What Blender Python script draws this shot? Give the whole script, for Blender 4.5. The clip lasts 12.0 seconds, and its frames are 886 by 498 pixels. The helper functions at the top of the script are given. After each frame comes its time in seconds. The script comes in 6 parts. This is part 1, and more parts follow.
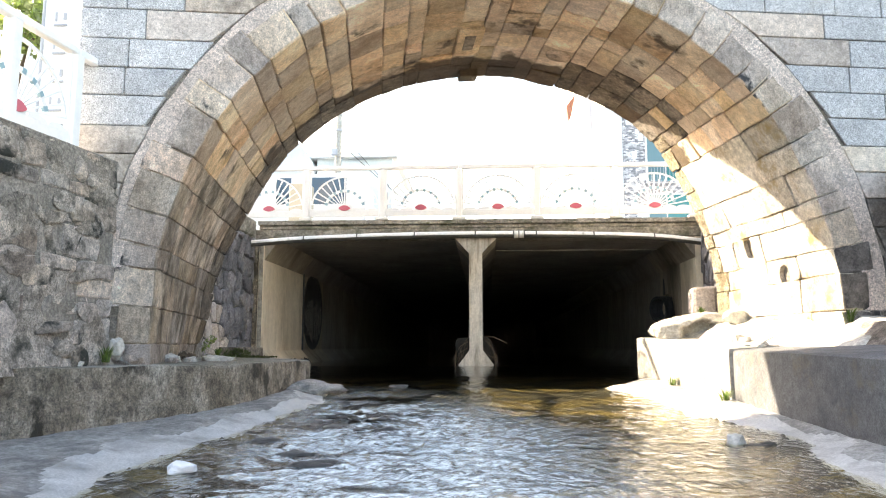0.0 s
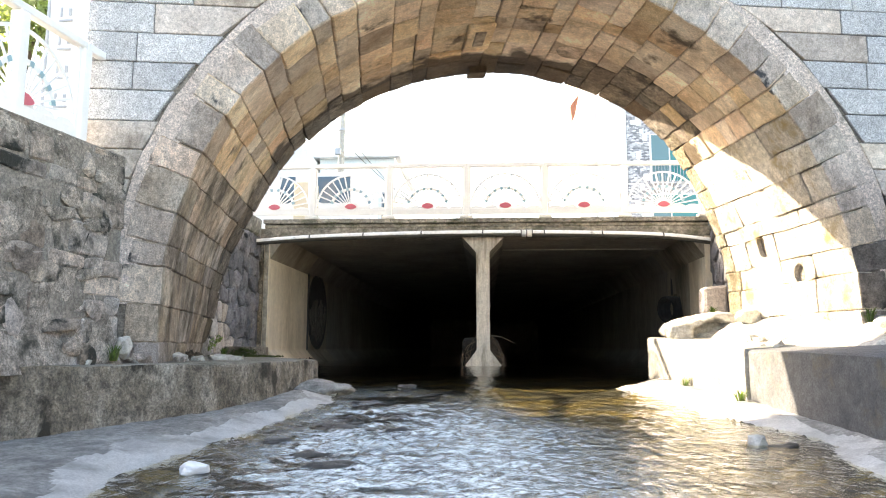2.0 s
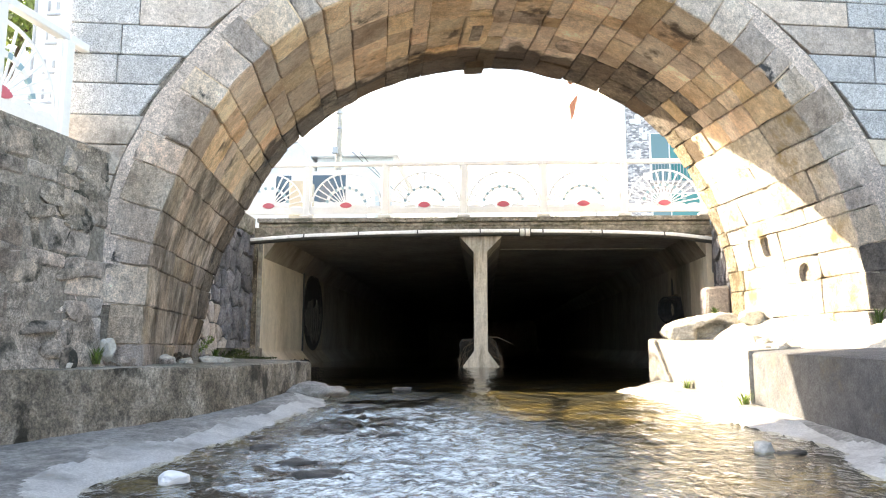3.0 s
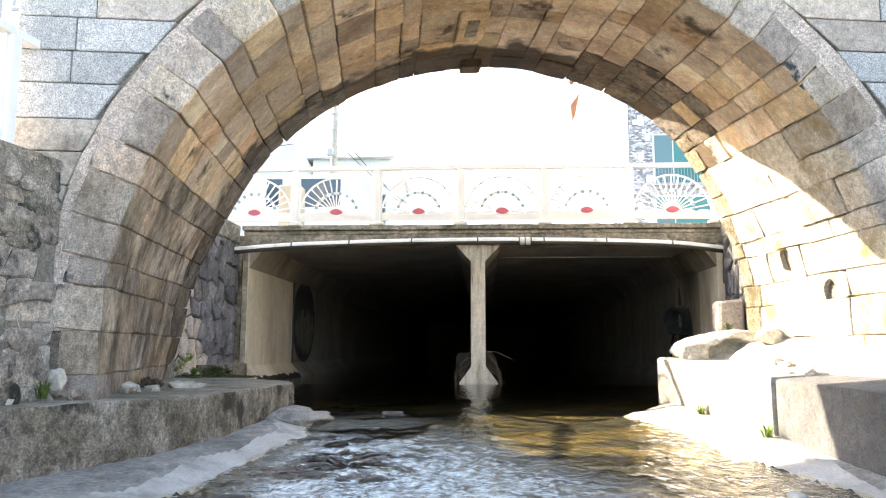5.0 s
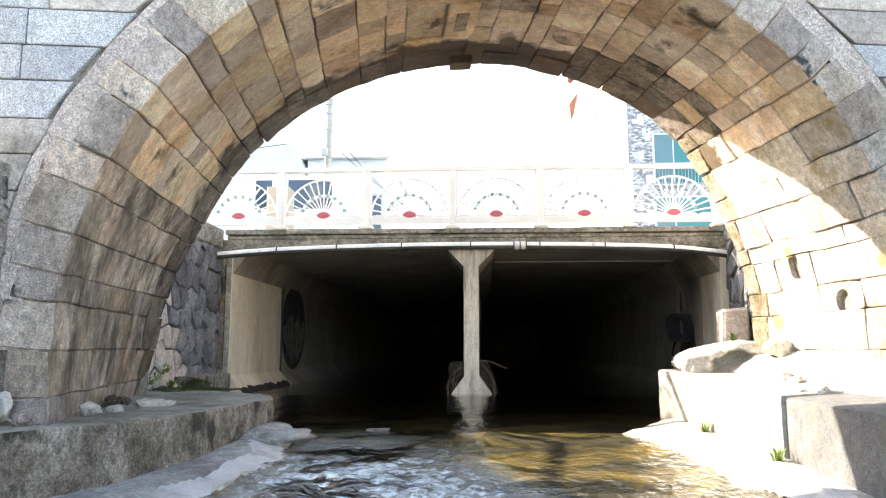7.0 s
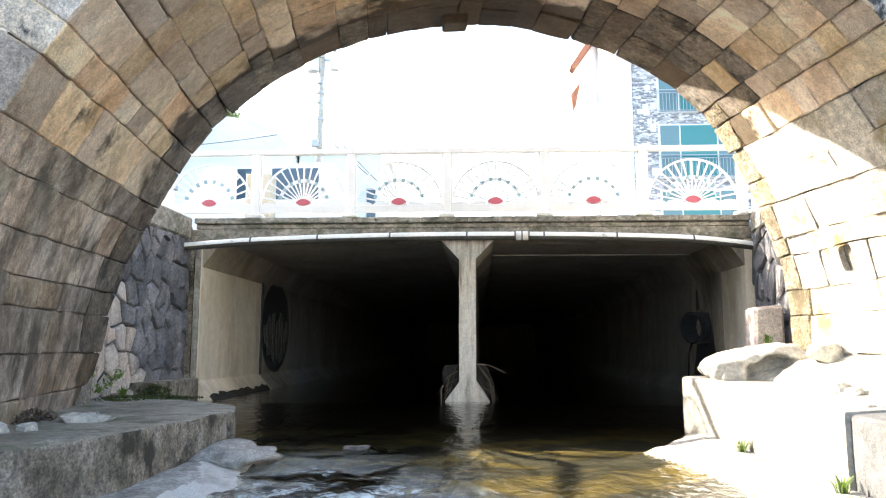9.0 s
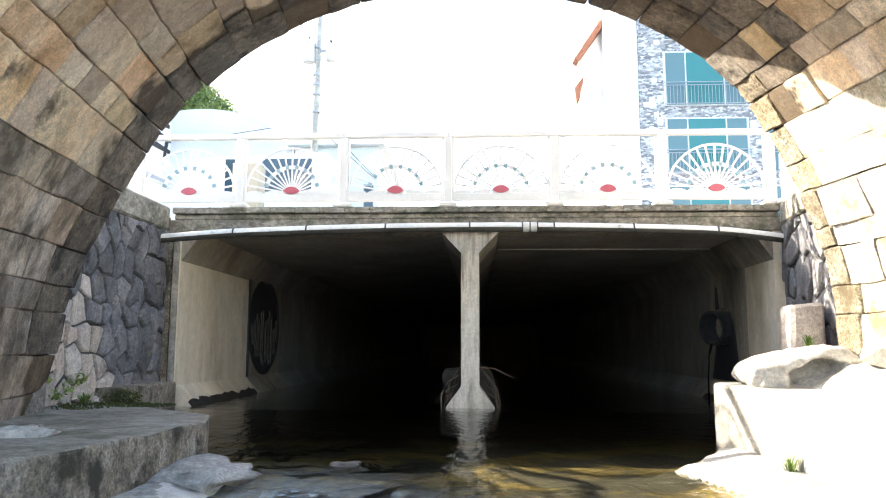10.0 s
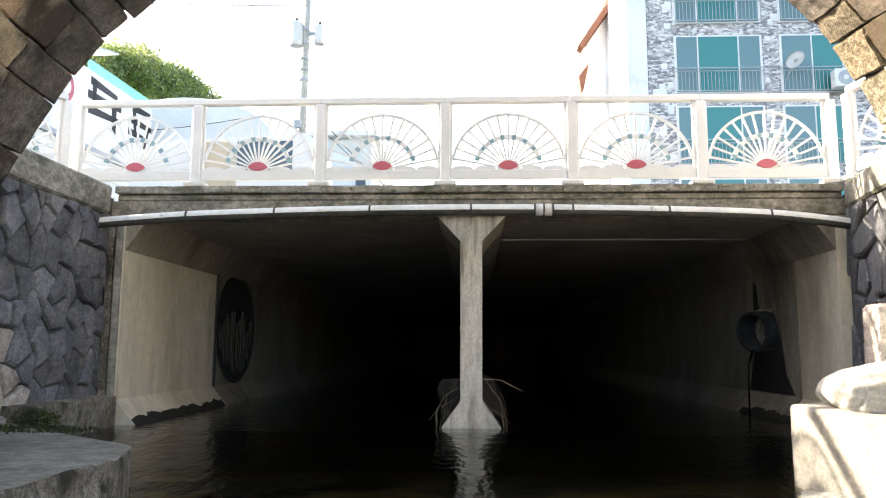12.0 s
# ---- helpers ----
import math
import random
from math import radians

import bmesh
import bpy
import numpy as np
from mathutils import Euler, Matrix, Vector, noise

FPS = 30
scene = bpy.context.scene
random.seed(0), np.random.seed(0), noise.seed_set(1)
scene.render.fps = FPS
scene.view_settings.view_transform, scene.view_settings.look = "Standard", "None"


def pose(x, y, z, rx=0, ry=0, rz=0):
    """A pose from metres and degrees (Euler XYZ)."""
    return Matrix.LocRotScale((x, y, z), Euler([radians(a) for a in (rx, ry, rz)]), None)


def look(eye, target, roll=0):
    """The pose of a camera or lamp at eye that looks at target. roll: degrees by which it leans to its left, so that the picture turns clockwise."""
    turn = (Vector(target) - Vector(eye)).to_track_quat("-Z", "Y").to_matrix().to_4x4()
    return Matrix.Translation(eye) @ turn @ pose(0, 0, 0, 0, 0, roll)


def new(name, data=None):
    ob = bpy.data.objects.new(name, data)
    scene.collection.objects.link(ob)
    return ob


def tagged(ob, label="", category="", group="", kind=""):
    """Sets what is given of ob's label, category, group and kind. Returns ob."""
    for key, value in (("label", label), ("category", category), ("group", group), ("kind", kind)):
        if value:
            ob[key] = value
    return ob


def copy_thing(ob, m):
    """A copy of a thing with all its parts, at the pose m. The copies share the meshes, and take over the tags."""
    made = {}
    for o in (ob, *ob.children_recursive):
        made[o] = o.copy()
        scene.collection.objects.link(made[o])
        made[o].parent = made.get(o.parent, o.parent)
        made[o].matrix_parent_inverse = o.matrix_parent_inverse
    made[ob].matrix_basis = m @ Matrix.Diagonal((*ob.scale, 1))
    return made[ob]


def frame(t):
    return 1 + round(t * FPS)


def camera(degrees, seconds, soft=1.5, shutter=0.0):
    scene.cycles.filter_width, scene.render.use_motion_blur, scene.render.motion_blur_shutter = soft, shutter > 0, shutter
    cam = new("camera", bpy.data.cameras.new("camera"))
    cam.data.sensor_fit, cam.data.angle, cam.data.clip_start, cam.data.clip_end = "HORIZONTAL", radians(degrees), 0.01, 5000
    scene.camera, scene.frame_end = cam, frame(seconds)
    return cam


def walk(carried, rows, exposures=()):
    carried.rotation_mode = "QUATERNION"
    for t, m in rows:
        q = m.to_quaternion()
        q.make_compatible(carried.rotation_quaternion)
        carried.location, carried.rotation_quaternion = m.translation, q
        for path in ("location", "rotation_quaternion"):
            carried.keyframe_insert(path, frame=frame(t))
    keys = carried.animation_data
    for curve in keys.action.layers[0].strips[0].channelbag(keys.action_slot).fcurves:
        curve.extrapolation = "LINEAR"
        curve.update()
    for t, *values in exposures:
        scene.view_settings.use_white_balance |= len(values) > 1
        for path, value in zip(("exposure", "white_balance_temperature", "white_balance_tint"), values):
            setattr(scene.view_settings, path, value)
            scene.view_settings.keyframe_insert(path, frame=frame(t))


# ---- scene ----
cam = camera(62.0, 12.0, soft=1.1)
PATH = [
    (0, (0.529, -1.576, 0.352), (0.42, 0.404, 0.617), 0.0),
    (0.5, (0.5, -1.623, 0.343), (0.391, 0.356, 0.608), 0.0),
    (1, (0.445, -1.626, 0.334), (0.336, 0.353, 0.6), 0.0),
    (1.5, (0.403, -1.56, 0.335), (0.295, 0.419, 0.601), 0.1),
    (2, (0.387, -1.453, 0.333), (0.277, 0.526, 0.6), 0.1),
    (2.5, (0.397, -1.298, 0.337), (0.287, 0.681, 0.605), 0.0),
    (3, (0.42, -1.194, 0.357), (0.312, 0.786, 0.624), 0.1),
    (5, (0.465, -0.423, 0.638), (0.357, 1.556, 0.905), 0.1),
    (5.5, (0.489, -0.272, 0.743), (0.383, 1.707, 1.009), 0.0),
    (6, (0.533, -0.169, 0.794), (0.427, 1.81, 1.06), 0.0),
    (6.5, (0.56, -0.045, 0.805), (0.453, 1.935, 1.071), 0.0),
    (8.5, (0.641, 1.073, 0.84), (0.533, 3.052, 1.105), 0.1),
    (9, (0.602, 1.518, 0.86), (0.498, 3.498, 1.123), 0.1),
    (9.5, (0.583, 2.0, 0.871), (0.477, 3.98, 1.133), 0.1),
    (10, (0.524, 2.537, 0.876), (0.423, 4.517, 1.14), 0.2),
    (10.5, (0.451, 3.059, 0.893), (0.355, 5.039, 1.161), 0.2),
    (11, (0.41, 3.516, 0.927), (0.315, 5.496, 1.193), 0.3),
    (11.5, (0.411, 3.954, 0.945), (0.316, 5.934, 1.21), 0.2),
    (12, (0.436, 4.384, 0.949), (0.345, 6.364, 1.216), 0.3),
]
walk(cam, [(t, look(eye, target, roll)) for t, eye, target, roll in PATH],
     exposures=[(0, 2.75, 8000, 11), (6.5, 2.75, 7600, 11), (9.5, 2.78, 7050, 9), (11, 2.58, 7150, 9), (11.5, 2.37, 7400, 10), (12, 2.38, 7400, 10)])


# ---- light ----
SUN_WAY = Vector((0.735, -0.441, -0.515)).normalized()
world = bpy.data.worlds.new("sky")
scene.world = world
world.use_nodes = True
wn = world.node_tree
sky = wn.nodes.new("ShaderNodeTexSky")
sky.sky_type = "NISHITA"
sky.sun_disc = False
sky.sun_elevation = math.asin(-SUN_WAY.z)
sky.sun_rotation = math.atan2(-SUN_WAY.x, -SUN_WAY.y)
sky.dust_density = 2.0
wn.nodes["Background"].inputs["Strength"].default_value = 0.15
wn.links.new(sky.outputs[0], wn.nodes["Background"].inputs[0])
sun = new("sun", bpy.data.lights.new("sun", "SUN"))
sun.data.energy = 4.3
sun.data.angle = radians(0.6)
sun.data.color = (1.0, 0.93, 0.82)
sun.matrix_world = look((0, 0, 30), Vector((0, 0, 30)) + SUN_WAY)


# ---- materials ----
def material(name, colours, rough=0.85, metal=0.0, scale=1.5, fine=18.0, bump=0.4, vary=0.0, depth=0.02,
             stain=None, stain_scale=0.7, stain_at=(0.55, 0.7), stretch=(1, 1, 1), island=False, speckle=0.0, crust=None, mottle=0.0, grit=1.0):
    """A node material: a broad colour ramp, fine grain, optional stains and piece-by-piece variation."""
    m = bpy.data.materials.new(name)
    m.use_nodes = True
    t = m.node_tree
    n, ln = t.nodes, t.links
    p = n["Principled BSDF"]
    geo = n.new("ShaderNodeNewGeometry")
    mp = n.new("ShaderNodeVectorMath")
    mp.operation = "MULTIPLY"
    mp.inputs[1].default_value = stretch
    ln.new(geo.outputs["Position"], mp.inputs[0])
    big = n.new("ShaderNodeTexNoise")
    big.inputs["Scale"].default_value = scale
    big.inputs["Detail"].default_value = 6
    big.inputs["Roughness"].default_value = 0.62
    ln.new(mp.outputs[0], big.inputs["Vector"])
    ramp = n.new("ShaderNodeValToRGB")
    e = ramp.color_ramp.elements
    e[0].position, e[1].position = 0.32, 0.68
    e[0].color, e[1].color = (*colours[0], 1), (*colours[-1], 1)
    for i, c in enumerate(colours[1:-1]):
        e.new(0.32 + 0.36 * (i + 1) / (len(colours) - 1)).color = (*c, 1)
    ln.new(big.outputs["Fac"], ramp.inputs[0])
    grain = n.new("ShaderNodeTexNoise")
    grain.inputs["Scale"].default_value = fine
    grain.inputs["Detail"].default_value = 8
    grain.inputs["Roughness"].default_value = 0.7
    ln.new(geo.outputs["Position"], grain.inputs["Vector"])
    gm = n.new("ShaderNodeMapRange")
    gm.inputs["From Min"].default_value, gm.inputs["From Max"].default_value = 0.38, 0.62
    gm.inputs["To Min"].default_value, gm.inputs["To Max"].default_value = 1 - (0.36 + speckle) * grit, 1 + (0.36 + speckle) * grit
    ln.new(grain.outputs["Fac"], gm.inputs["Value"])
    mul = n.new("ShaderNodeMix")
    mul.data_type, mul.blend_type = "RGBA", "MULTIPLY"
    mul.inputs["Factor"].default_value = 1.0
    ln.new(ramp.outputs[0], mul.inputs["A"])
    ln.new(gm.outputs[0], mul.inputs["B"])
    out = mul.outputs["Result"]
    mid = n.new("ShaderNodeTexNoise")
    mid.inputs["Scale"].default_value = scale * 6.0
    mid.inputs["Detail"].default_value = 9
    mid.inputs["Roughness"].default_value = 0.78
    mid.inputs["Distortion"].default_value = 0.4
    ln.new(mp.outputs[0], mid.inputs["Vector"])
    mr = n.new("ShaderNodeMapRange")
    mr.inputs["From Min"].default_value, mr.inputs["From Max"].default_value = 0.38, 0.62
    mr.inputs["To Min"].default_value, mr.inputs["To Max"].default_value = 1 - mottle, 1 + 0.8 * mottle
    ln.new(mid.outputs["Fac"], mr.inputs["Value"])
    m2 = n.new("ShaderNodeMix")
    m2.data_type, m2.blend_type = "RGBA", "MULTIPLY"
    m2.inputs["Factor"].default_value = 1.0
    ln.new(out, m2.inputs["A"])
    ln.new(mr.outputs[0], m2.inputs["B"])
    out = m2.outputs["Result"]
    if vary:
        if island:
            rnd = geo.outputs["Random Per Island"]
        else:
            rnd = n.new("ShaderNodeObjectInfo").outputs["Random"]
        vr = n.new("ShaderNodeMapRange")
        vr.inputs["To Min"].default_value, vr.inputs["To Max"].default_value = 1 - vary, 1 + vary
        ln.new(rnd, vr.inputs["Value"])
        hs = n.new("ShaderNodeHueSaturation")
        hv = n.new("ShaderNodeMath")
        hv.operation = "FRACT"
        hm = n.new("ShaderNodeMath")
        hm.operation = "MULTIPLY"
        hm.inputs[1].default_value = 7.31
        ln.new(rnd, hm.inputs[0])
        ln.new(hm.outputs[0], hv.inputs[0])
        sr = n.new("ShaderNodeMapRange")
        sr.inputs["To Min"].default_value, sr.inputs["To Max"].default_value = 0.72, 1.2
        ln.new(hv.outputs[0], sr.inputs["Value"])
        ln.new(sr.outputs[0], hs.inputs["Saturation"])
        ln.new(vr.outputs[0], hs.inputs["Value"])
        h2 = n.new("ShaderNodeMath")
        h2.operation = "MULTIPLY"
        h2.inputs[1].default_value = 3.77
        ln.new(rnd, h2.inputs[0])
        h3 = n.new("ShaderNodeMath")
        h3.operation = "FRACT"
        ln.new(h2.outputs[0], h3.inputs[0])
        h4 = n.new("ShaderNodeMapRange")
        h4.inputs["To Min"].default_value, h4.inputs["To Max"].default_value = 0.484, 0.501
        ln.new(h3.outputs[0], h4.inputs["Value"])
        ln.new(h4.outputs[0], hs.inputs["Hue"])
        ln.new(out, hs.inputs["Color"])
        out = hs.outputs[0]
    if stain:
        sn = n.new("ShaderNodeTexNoise")
        sn.inputs["Scale"].default_value = stain_scale
        sn.inputs["Detail"].default_value = 7
        sn.inputs["Roughness"].default_value = 0.65
        off = n.new("ShaderNodeVectorMath")
        off.operation = "ADD"
        off.inputs[1].default_value = (13.7, 5.1, 8.3)
        ln.new(mp.outputs[0], off.inputs[0])
        ln.new(off.outputs[0], sn.inputs["Vector"])
        sm = n.new("ShaderNodeMapRange")
        sm.inputs["From Min"].default_value, sm.inputs["From Max"].default_value = stain_at
        ln.new(sn.outputs["Fac"], sm.inputs["Value"])
        mx = n.new("ShaderNodeMix")
        mx.data_type = "RGBA"
        mx.inputs["B"].default_value = (*stain, 1)
        ln.new(sm.outputs[0], mx.inputs["Factor"])
        ln.new(out, mx.inputs["A"])
        out = mx.outputs["Result"]
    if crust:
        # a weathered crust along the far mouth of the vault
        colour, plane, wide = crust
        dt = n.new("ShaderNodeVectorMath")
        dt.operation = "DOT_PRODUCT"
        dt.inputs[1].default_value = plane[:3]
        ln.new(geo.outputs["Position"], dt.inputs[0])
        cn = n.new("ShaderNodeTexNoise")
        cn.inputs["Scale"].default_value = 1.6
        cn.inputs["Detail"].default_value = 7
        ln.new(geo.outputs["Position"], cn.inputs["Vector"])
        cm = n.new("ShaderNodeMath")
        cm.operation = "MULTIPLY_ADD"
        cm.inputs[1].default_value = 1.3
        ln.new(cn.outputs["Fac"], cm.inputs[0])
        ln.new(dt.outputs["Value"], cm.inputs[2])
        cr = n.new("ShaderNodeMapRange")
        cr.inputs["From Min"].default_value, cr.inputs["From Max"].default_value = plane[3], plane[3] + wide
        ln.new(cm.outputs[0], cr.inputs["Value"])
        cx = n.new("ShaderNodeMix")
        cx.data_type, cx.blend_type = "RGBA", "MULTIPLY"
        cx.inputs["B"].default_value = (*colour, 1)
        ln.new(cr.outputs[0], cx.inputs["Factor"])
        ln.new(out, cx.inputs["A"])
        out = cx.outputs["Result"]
    ln.new(out, p.inputs["Base Color"])
    p.inputs["Roughness"].default_value = rough
    p.inputs["Metallic"].default_value = metal
    if bump:
        b = n.new("ShaderNodeBump")
        b.inputs["Strength"].default_value = bump
        b.inputs["Distance"].default_value = depth
        ad = n.new("ShaderNodeMath")
        ad.operation = "MULTIPLY_ADD"
        ad.inputs[1].default_value = 1.6
        ln.new(big.outputs["Fac"], ad.inputs[0])
        am = n.new("ShaderNodeMath")
        am.operation = "ADD"
        ln.new(grain.outputs["Fac"], am.inputs[0])
        ln.new(mid.outputs["Fac"], am.inputs[1])
        ln.new(am.outputs[0], ad.inputs[2])
        ln.new(ad.outputs[0], b.inputs["Height"])
        ln.new(b.outputs[0], p.inputs["Normal"])
    return m


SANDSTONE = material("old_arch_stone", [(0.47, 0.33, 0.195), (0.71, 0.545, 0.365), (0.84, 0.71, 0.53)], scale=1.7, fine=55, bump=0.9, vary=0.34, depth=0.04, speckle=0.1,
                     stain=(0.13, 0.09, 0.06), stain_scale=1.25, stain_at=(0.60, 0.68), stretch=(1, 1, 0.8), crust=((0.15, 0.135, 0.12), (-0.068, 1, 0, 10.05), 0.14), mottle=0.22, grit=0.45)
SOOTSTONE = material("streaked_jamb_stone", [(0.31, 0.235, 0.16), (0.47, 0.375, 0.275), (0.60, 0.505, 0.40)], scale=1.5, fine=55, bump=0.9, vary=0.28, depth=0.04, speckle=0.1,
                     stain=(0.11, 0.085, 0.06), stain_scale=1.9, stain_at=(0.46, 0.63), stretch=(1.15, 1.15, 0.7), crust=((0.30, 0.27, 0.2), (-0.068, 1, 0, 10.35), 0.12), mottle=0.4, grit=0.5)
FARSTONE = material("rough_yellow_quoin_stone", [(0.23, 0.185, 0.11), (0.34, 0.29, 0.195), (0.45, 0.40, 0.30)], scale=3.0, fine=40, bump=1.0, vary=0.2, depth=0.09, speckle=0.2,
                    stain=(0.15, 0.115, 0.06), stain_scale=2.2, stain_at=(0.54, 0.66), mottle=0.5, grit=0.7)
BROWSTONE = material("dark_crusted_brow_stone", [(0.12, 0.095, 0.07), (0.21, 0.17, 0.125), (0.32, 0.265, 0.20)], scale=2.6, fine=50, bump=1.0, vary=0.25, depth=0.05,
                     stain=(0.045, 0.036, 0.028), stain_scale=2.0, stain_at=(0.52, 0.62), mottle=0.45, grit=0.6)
# sunlit copy of the vault stone: sunlight in its creamier colour, plus yellow stains
SUNSTONE = material("sunlit_yellowed_jamb_stone", [(0.46, 0.405, 0.32), (0.59, 0.54, 0.46), (0.66, 0.62, 0.545)], scale=2.0, fine=55, bump=1.0, vary=0.22, depth=0.05, speckle=0.12,
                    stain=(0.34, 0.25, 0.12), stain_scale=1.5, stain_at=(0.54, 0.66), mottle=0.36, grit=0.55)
RINGSTONE = material("skylit_weathered_ring_stone", [(0.43, 0.345, 0.27), (0.62, 0.52, 0.425), (0.74, 0.65, 0.56)], scale=2.4, fine=60, bump=1.0, vary=0.32, depth=0.04, speckle=0.14,
                     stain=(0.05, 0.05, 0.053), stain_scale=1.5, stain_at=(0.585, 0.63), stretch=(1, 1, 0.7), mottle=0.36, grit=0.6)
PALEMORTAR = material("pale_pointing_mortar", [(0.60, 0.50, 0.44), (0.80, 0.69, 0.62)], scale=4, fine=50, bump=1.0, depth=0.03, mottle=0.35, stain=(0.22, 0.19, 0.16), stain_scale=2.5, stain_at=(0.62, 0.72))
GRANITE = material("new_granite", [(0.35, 0.352, 0.36), (0.455, 0.457, 0.465)], scale=3, fine=70, bump=0.5, vary=0.1, speckle=0.25, depth=0.008,
                   stain=(0.37, 0.345, 0.31), stain_scale=1.3, stain_at=(0.6, 0.75), mottle=0.22, grit=0.8)
OLDBLOCK = material("old_wall_block", [(0.46, 0.39, 0.325), (0.62, 0.55, 0.48)], scale=2.5, fine=60, bump=0.8, vary=0.2,
                    stain=(0.12, 0.10, 0.08), stain_scale=1.4, stain_at=(0.58, 0.72), mottle=0.3, grit=0.55)
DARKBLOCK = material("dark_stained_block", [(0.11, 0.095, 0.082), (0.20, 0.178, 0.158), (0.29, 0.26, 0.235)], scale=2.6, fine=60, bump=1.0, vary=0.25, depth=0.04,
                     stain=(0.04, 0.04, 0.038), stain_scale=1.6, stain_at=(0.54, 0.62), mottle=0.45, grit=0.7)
MORTAR = material("mortar", [(0.16, 0.145, 0.12), (0.30, 0.265, 0.23)], scale=3, fine=40, bump=0.8, mottle=0.4)
WINGSTONE = material("wing_wall_stone", [(0.30, 0.245, 0.195), (0.46, 0.395, 0.33), (0.62, 0.55, 0.475)], scale=1.3, fine=60, bump=1.0, vary=0.36, depth=0.05,
                     stain=(0.04, 0.042, 0.035), stain_scale=1.1, stain_at=(0.55, 0.61), mottle=0.55, speckle=0.15, grit=0.6)
SMEAR = material("smeared_wall_mortar", [(0.21, 0.18, 0.145), (0.46, 0.40, 0.34), (0.72, 0.65, 0.575)], scale=2.6, fine=60, bump=1.0, depth=0.04,
                 stain=(0.045, 0.048, 0.036), stain_scale=1.0, stain_at=(0.53, 0.62), mottle=0.55, speckle=0.2, grit=0.8)
BLUESTONE = material("blue_grey_rubble", [(0.10, 0.10, 0.11), (0.175, 0.172, 0.185), (0.24, 0.23, 0.23)], scale=3, fine=26, bump=0.9, vary=0.25, depth=0.03,
                     stain=(0.30, 0.26, 0.20), stain_scale=0.8, stain_at=(0.62, 0.72), mottle=0.3, grit=0.6)
DARKMORTAR = material("dark_mortar", [(0.05, 0.05, 0.045), (0.10, 0.10, 0.09)], scale=3, fine=40, bump=0.8)
CONCRETE = material("old_concrete", [(0.22, 0.205, 0.18), (0.33, 0.31, 0.275)], scale=0.9, fine=14, bump=0.45, stain=(0.09, 0.08, 0.065),
                    stain_scale=1.3, stain_at=(0.55, 0.75), depth=0.015, mottle=0.35, grit=0.6)
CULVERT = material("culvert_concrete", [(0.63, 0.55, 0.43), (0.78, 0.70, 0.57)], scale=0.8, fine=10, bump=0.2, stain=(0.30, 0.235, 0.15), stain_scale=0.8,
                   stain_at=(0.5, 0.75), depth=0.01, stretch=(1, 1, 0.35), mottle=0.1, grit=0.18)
# stained concrete past the joint, also standing in for shade on haunches and east wall
STAINEDSHADE = material("stained_shaded_culvert_concrete", [(0.27, 0.235, 0.185), (0.40, 0.355, 0.285)], scale=0.9, fine=12, bump=0.25, stain=(0.12, 0.10, 0.075), stain_scale=0.9, stain_at=(0.5, 0.68), depth=0.01, stretch=(1, 1, 0.35), mottle=0.2, grit=0.25)
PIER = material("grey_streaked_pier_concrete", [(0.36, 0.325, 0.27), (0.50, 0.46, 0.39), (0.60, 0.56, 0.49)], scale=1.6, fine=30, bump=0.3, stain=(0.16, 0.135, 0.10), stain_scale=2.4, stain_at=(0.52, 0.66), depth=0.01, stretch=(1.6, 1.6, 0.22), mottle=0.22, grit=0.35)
# darker copy of the culvert concrete: the deep inside's shade put into the colour
INNERSHADE = material("inner_shade_concrete", [(0.20, 0.182, 0.16), (0.32, 0.295, 0.262)], scale=1.0, fine=10, bump=0.2, stretch=(1, 1, 0.4), mottle=0.2, grit=0.2)
FASCIA = material("mossy_fascia_concrete", [(0.20, 0.185, 0.155), (0.34, 0.31, 0.26)], scale=1.6, fine=18, bump=0.5, stain=(0.07, 0.075, 0.045), stain_scale=2.2,
                  stain_at=(0.5, 0.66), stretch=(1, 1, 1.6), mottle=0.5, grit=0.6)
CURB = material("dark_weathered_concrete", [(0.10, 0.085, 0.06), (0.21, 0.18, 0.14), (0.34, 0.31, 0.26)], scale=2.4, fine=45, bump=0.9, stain=(0.035, 0.03, 0.02),
                stain_scale=2.0, stain_at=(0.52, 0.60), stretch=(1, 1, 0.75), mottle=0.55, speckle=0.2, grit=0.7)
# ledge concrete in two tones: shade put into the dark one, sun into the pale
SHADELEDGE = material("shaded_grey_ledge_concrete", [(0.07, 0.073, 0.079), (0.118, 0.121, 0.126)], scale=1.2, fine=60, bump=0.5, stain=(0.115, 0.10, 0.07), stain_scale=1.6, stain_at=(0.58, 0.72), depth=0.012, mottle=0.3, speckle=0.1, grit=0.6)
PALELEDGE = material("sunlit_pale_ledge_concrete", [(0.24, 0.225, 0.195), (0.34, 0.32, 0.285)], scale=1.3, fine=30, bump=0.5, stain=(0.17, 0.155, 0.115), stain_scale=1.8, stain_at=(0.58, 0.72), depth=0.012, mottle=0.25, grit=0.4)
LEDGETOP = material("skylit_worn_ledge_top", [(0.16, 0.145, 0.11), (0.255, 0.23, 0.185), (0.33, 0.305, 0.26)], scale=1.4, fine=60, bump=0.7, depth=0.02, stain=(0.10, 0.10, 0.055), stain_scale=1.5, stain_at=(0.55, 0.68), mottle=0.35, grit=0.6)
PALECURB = material("pale_concrete", [(0.38, 0.36, 0.32), (0.48, 0.46, 0.41)], scale=1.2, fine=22, bump=0.35, stain=(0.2, 0.18, 0.13), stain_scale=1.6,
                    stain_at=(0.6, 0.75), depth=0.012, mottle=0.22, grit=0.6)
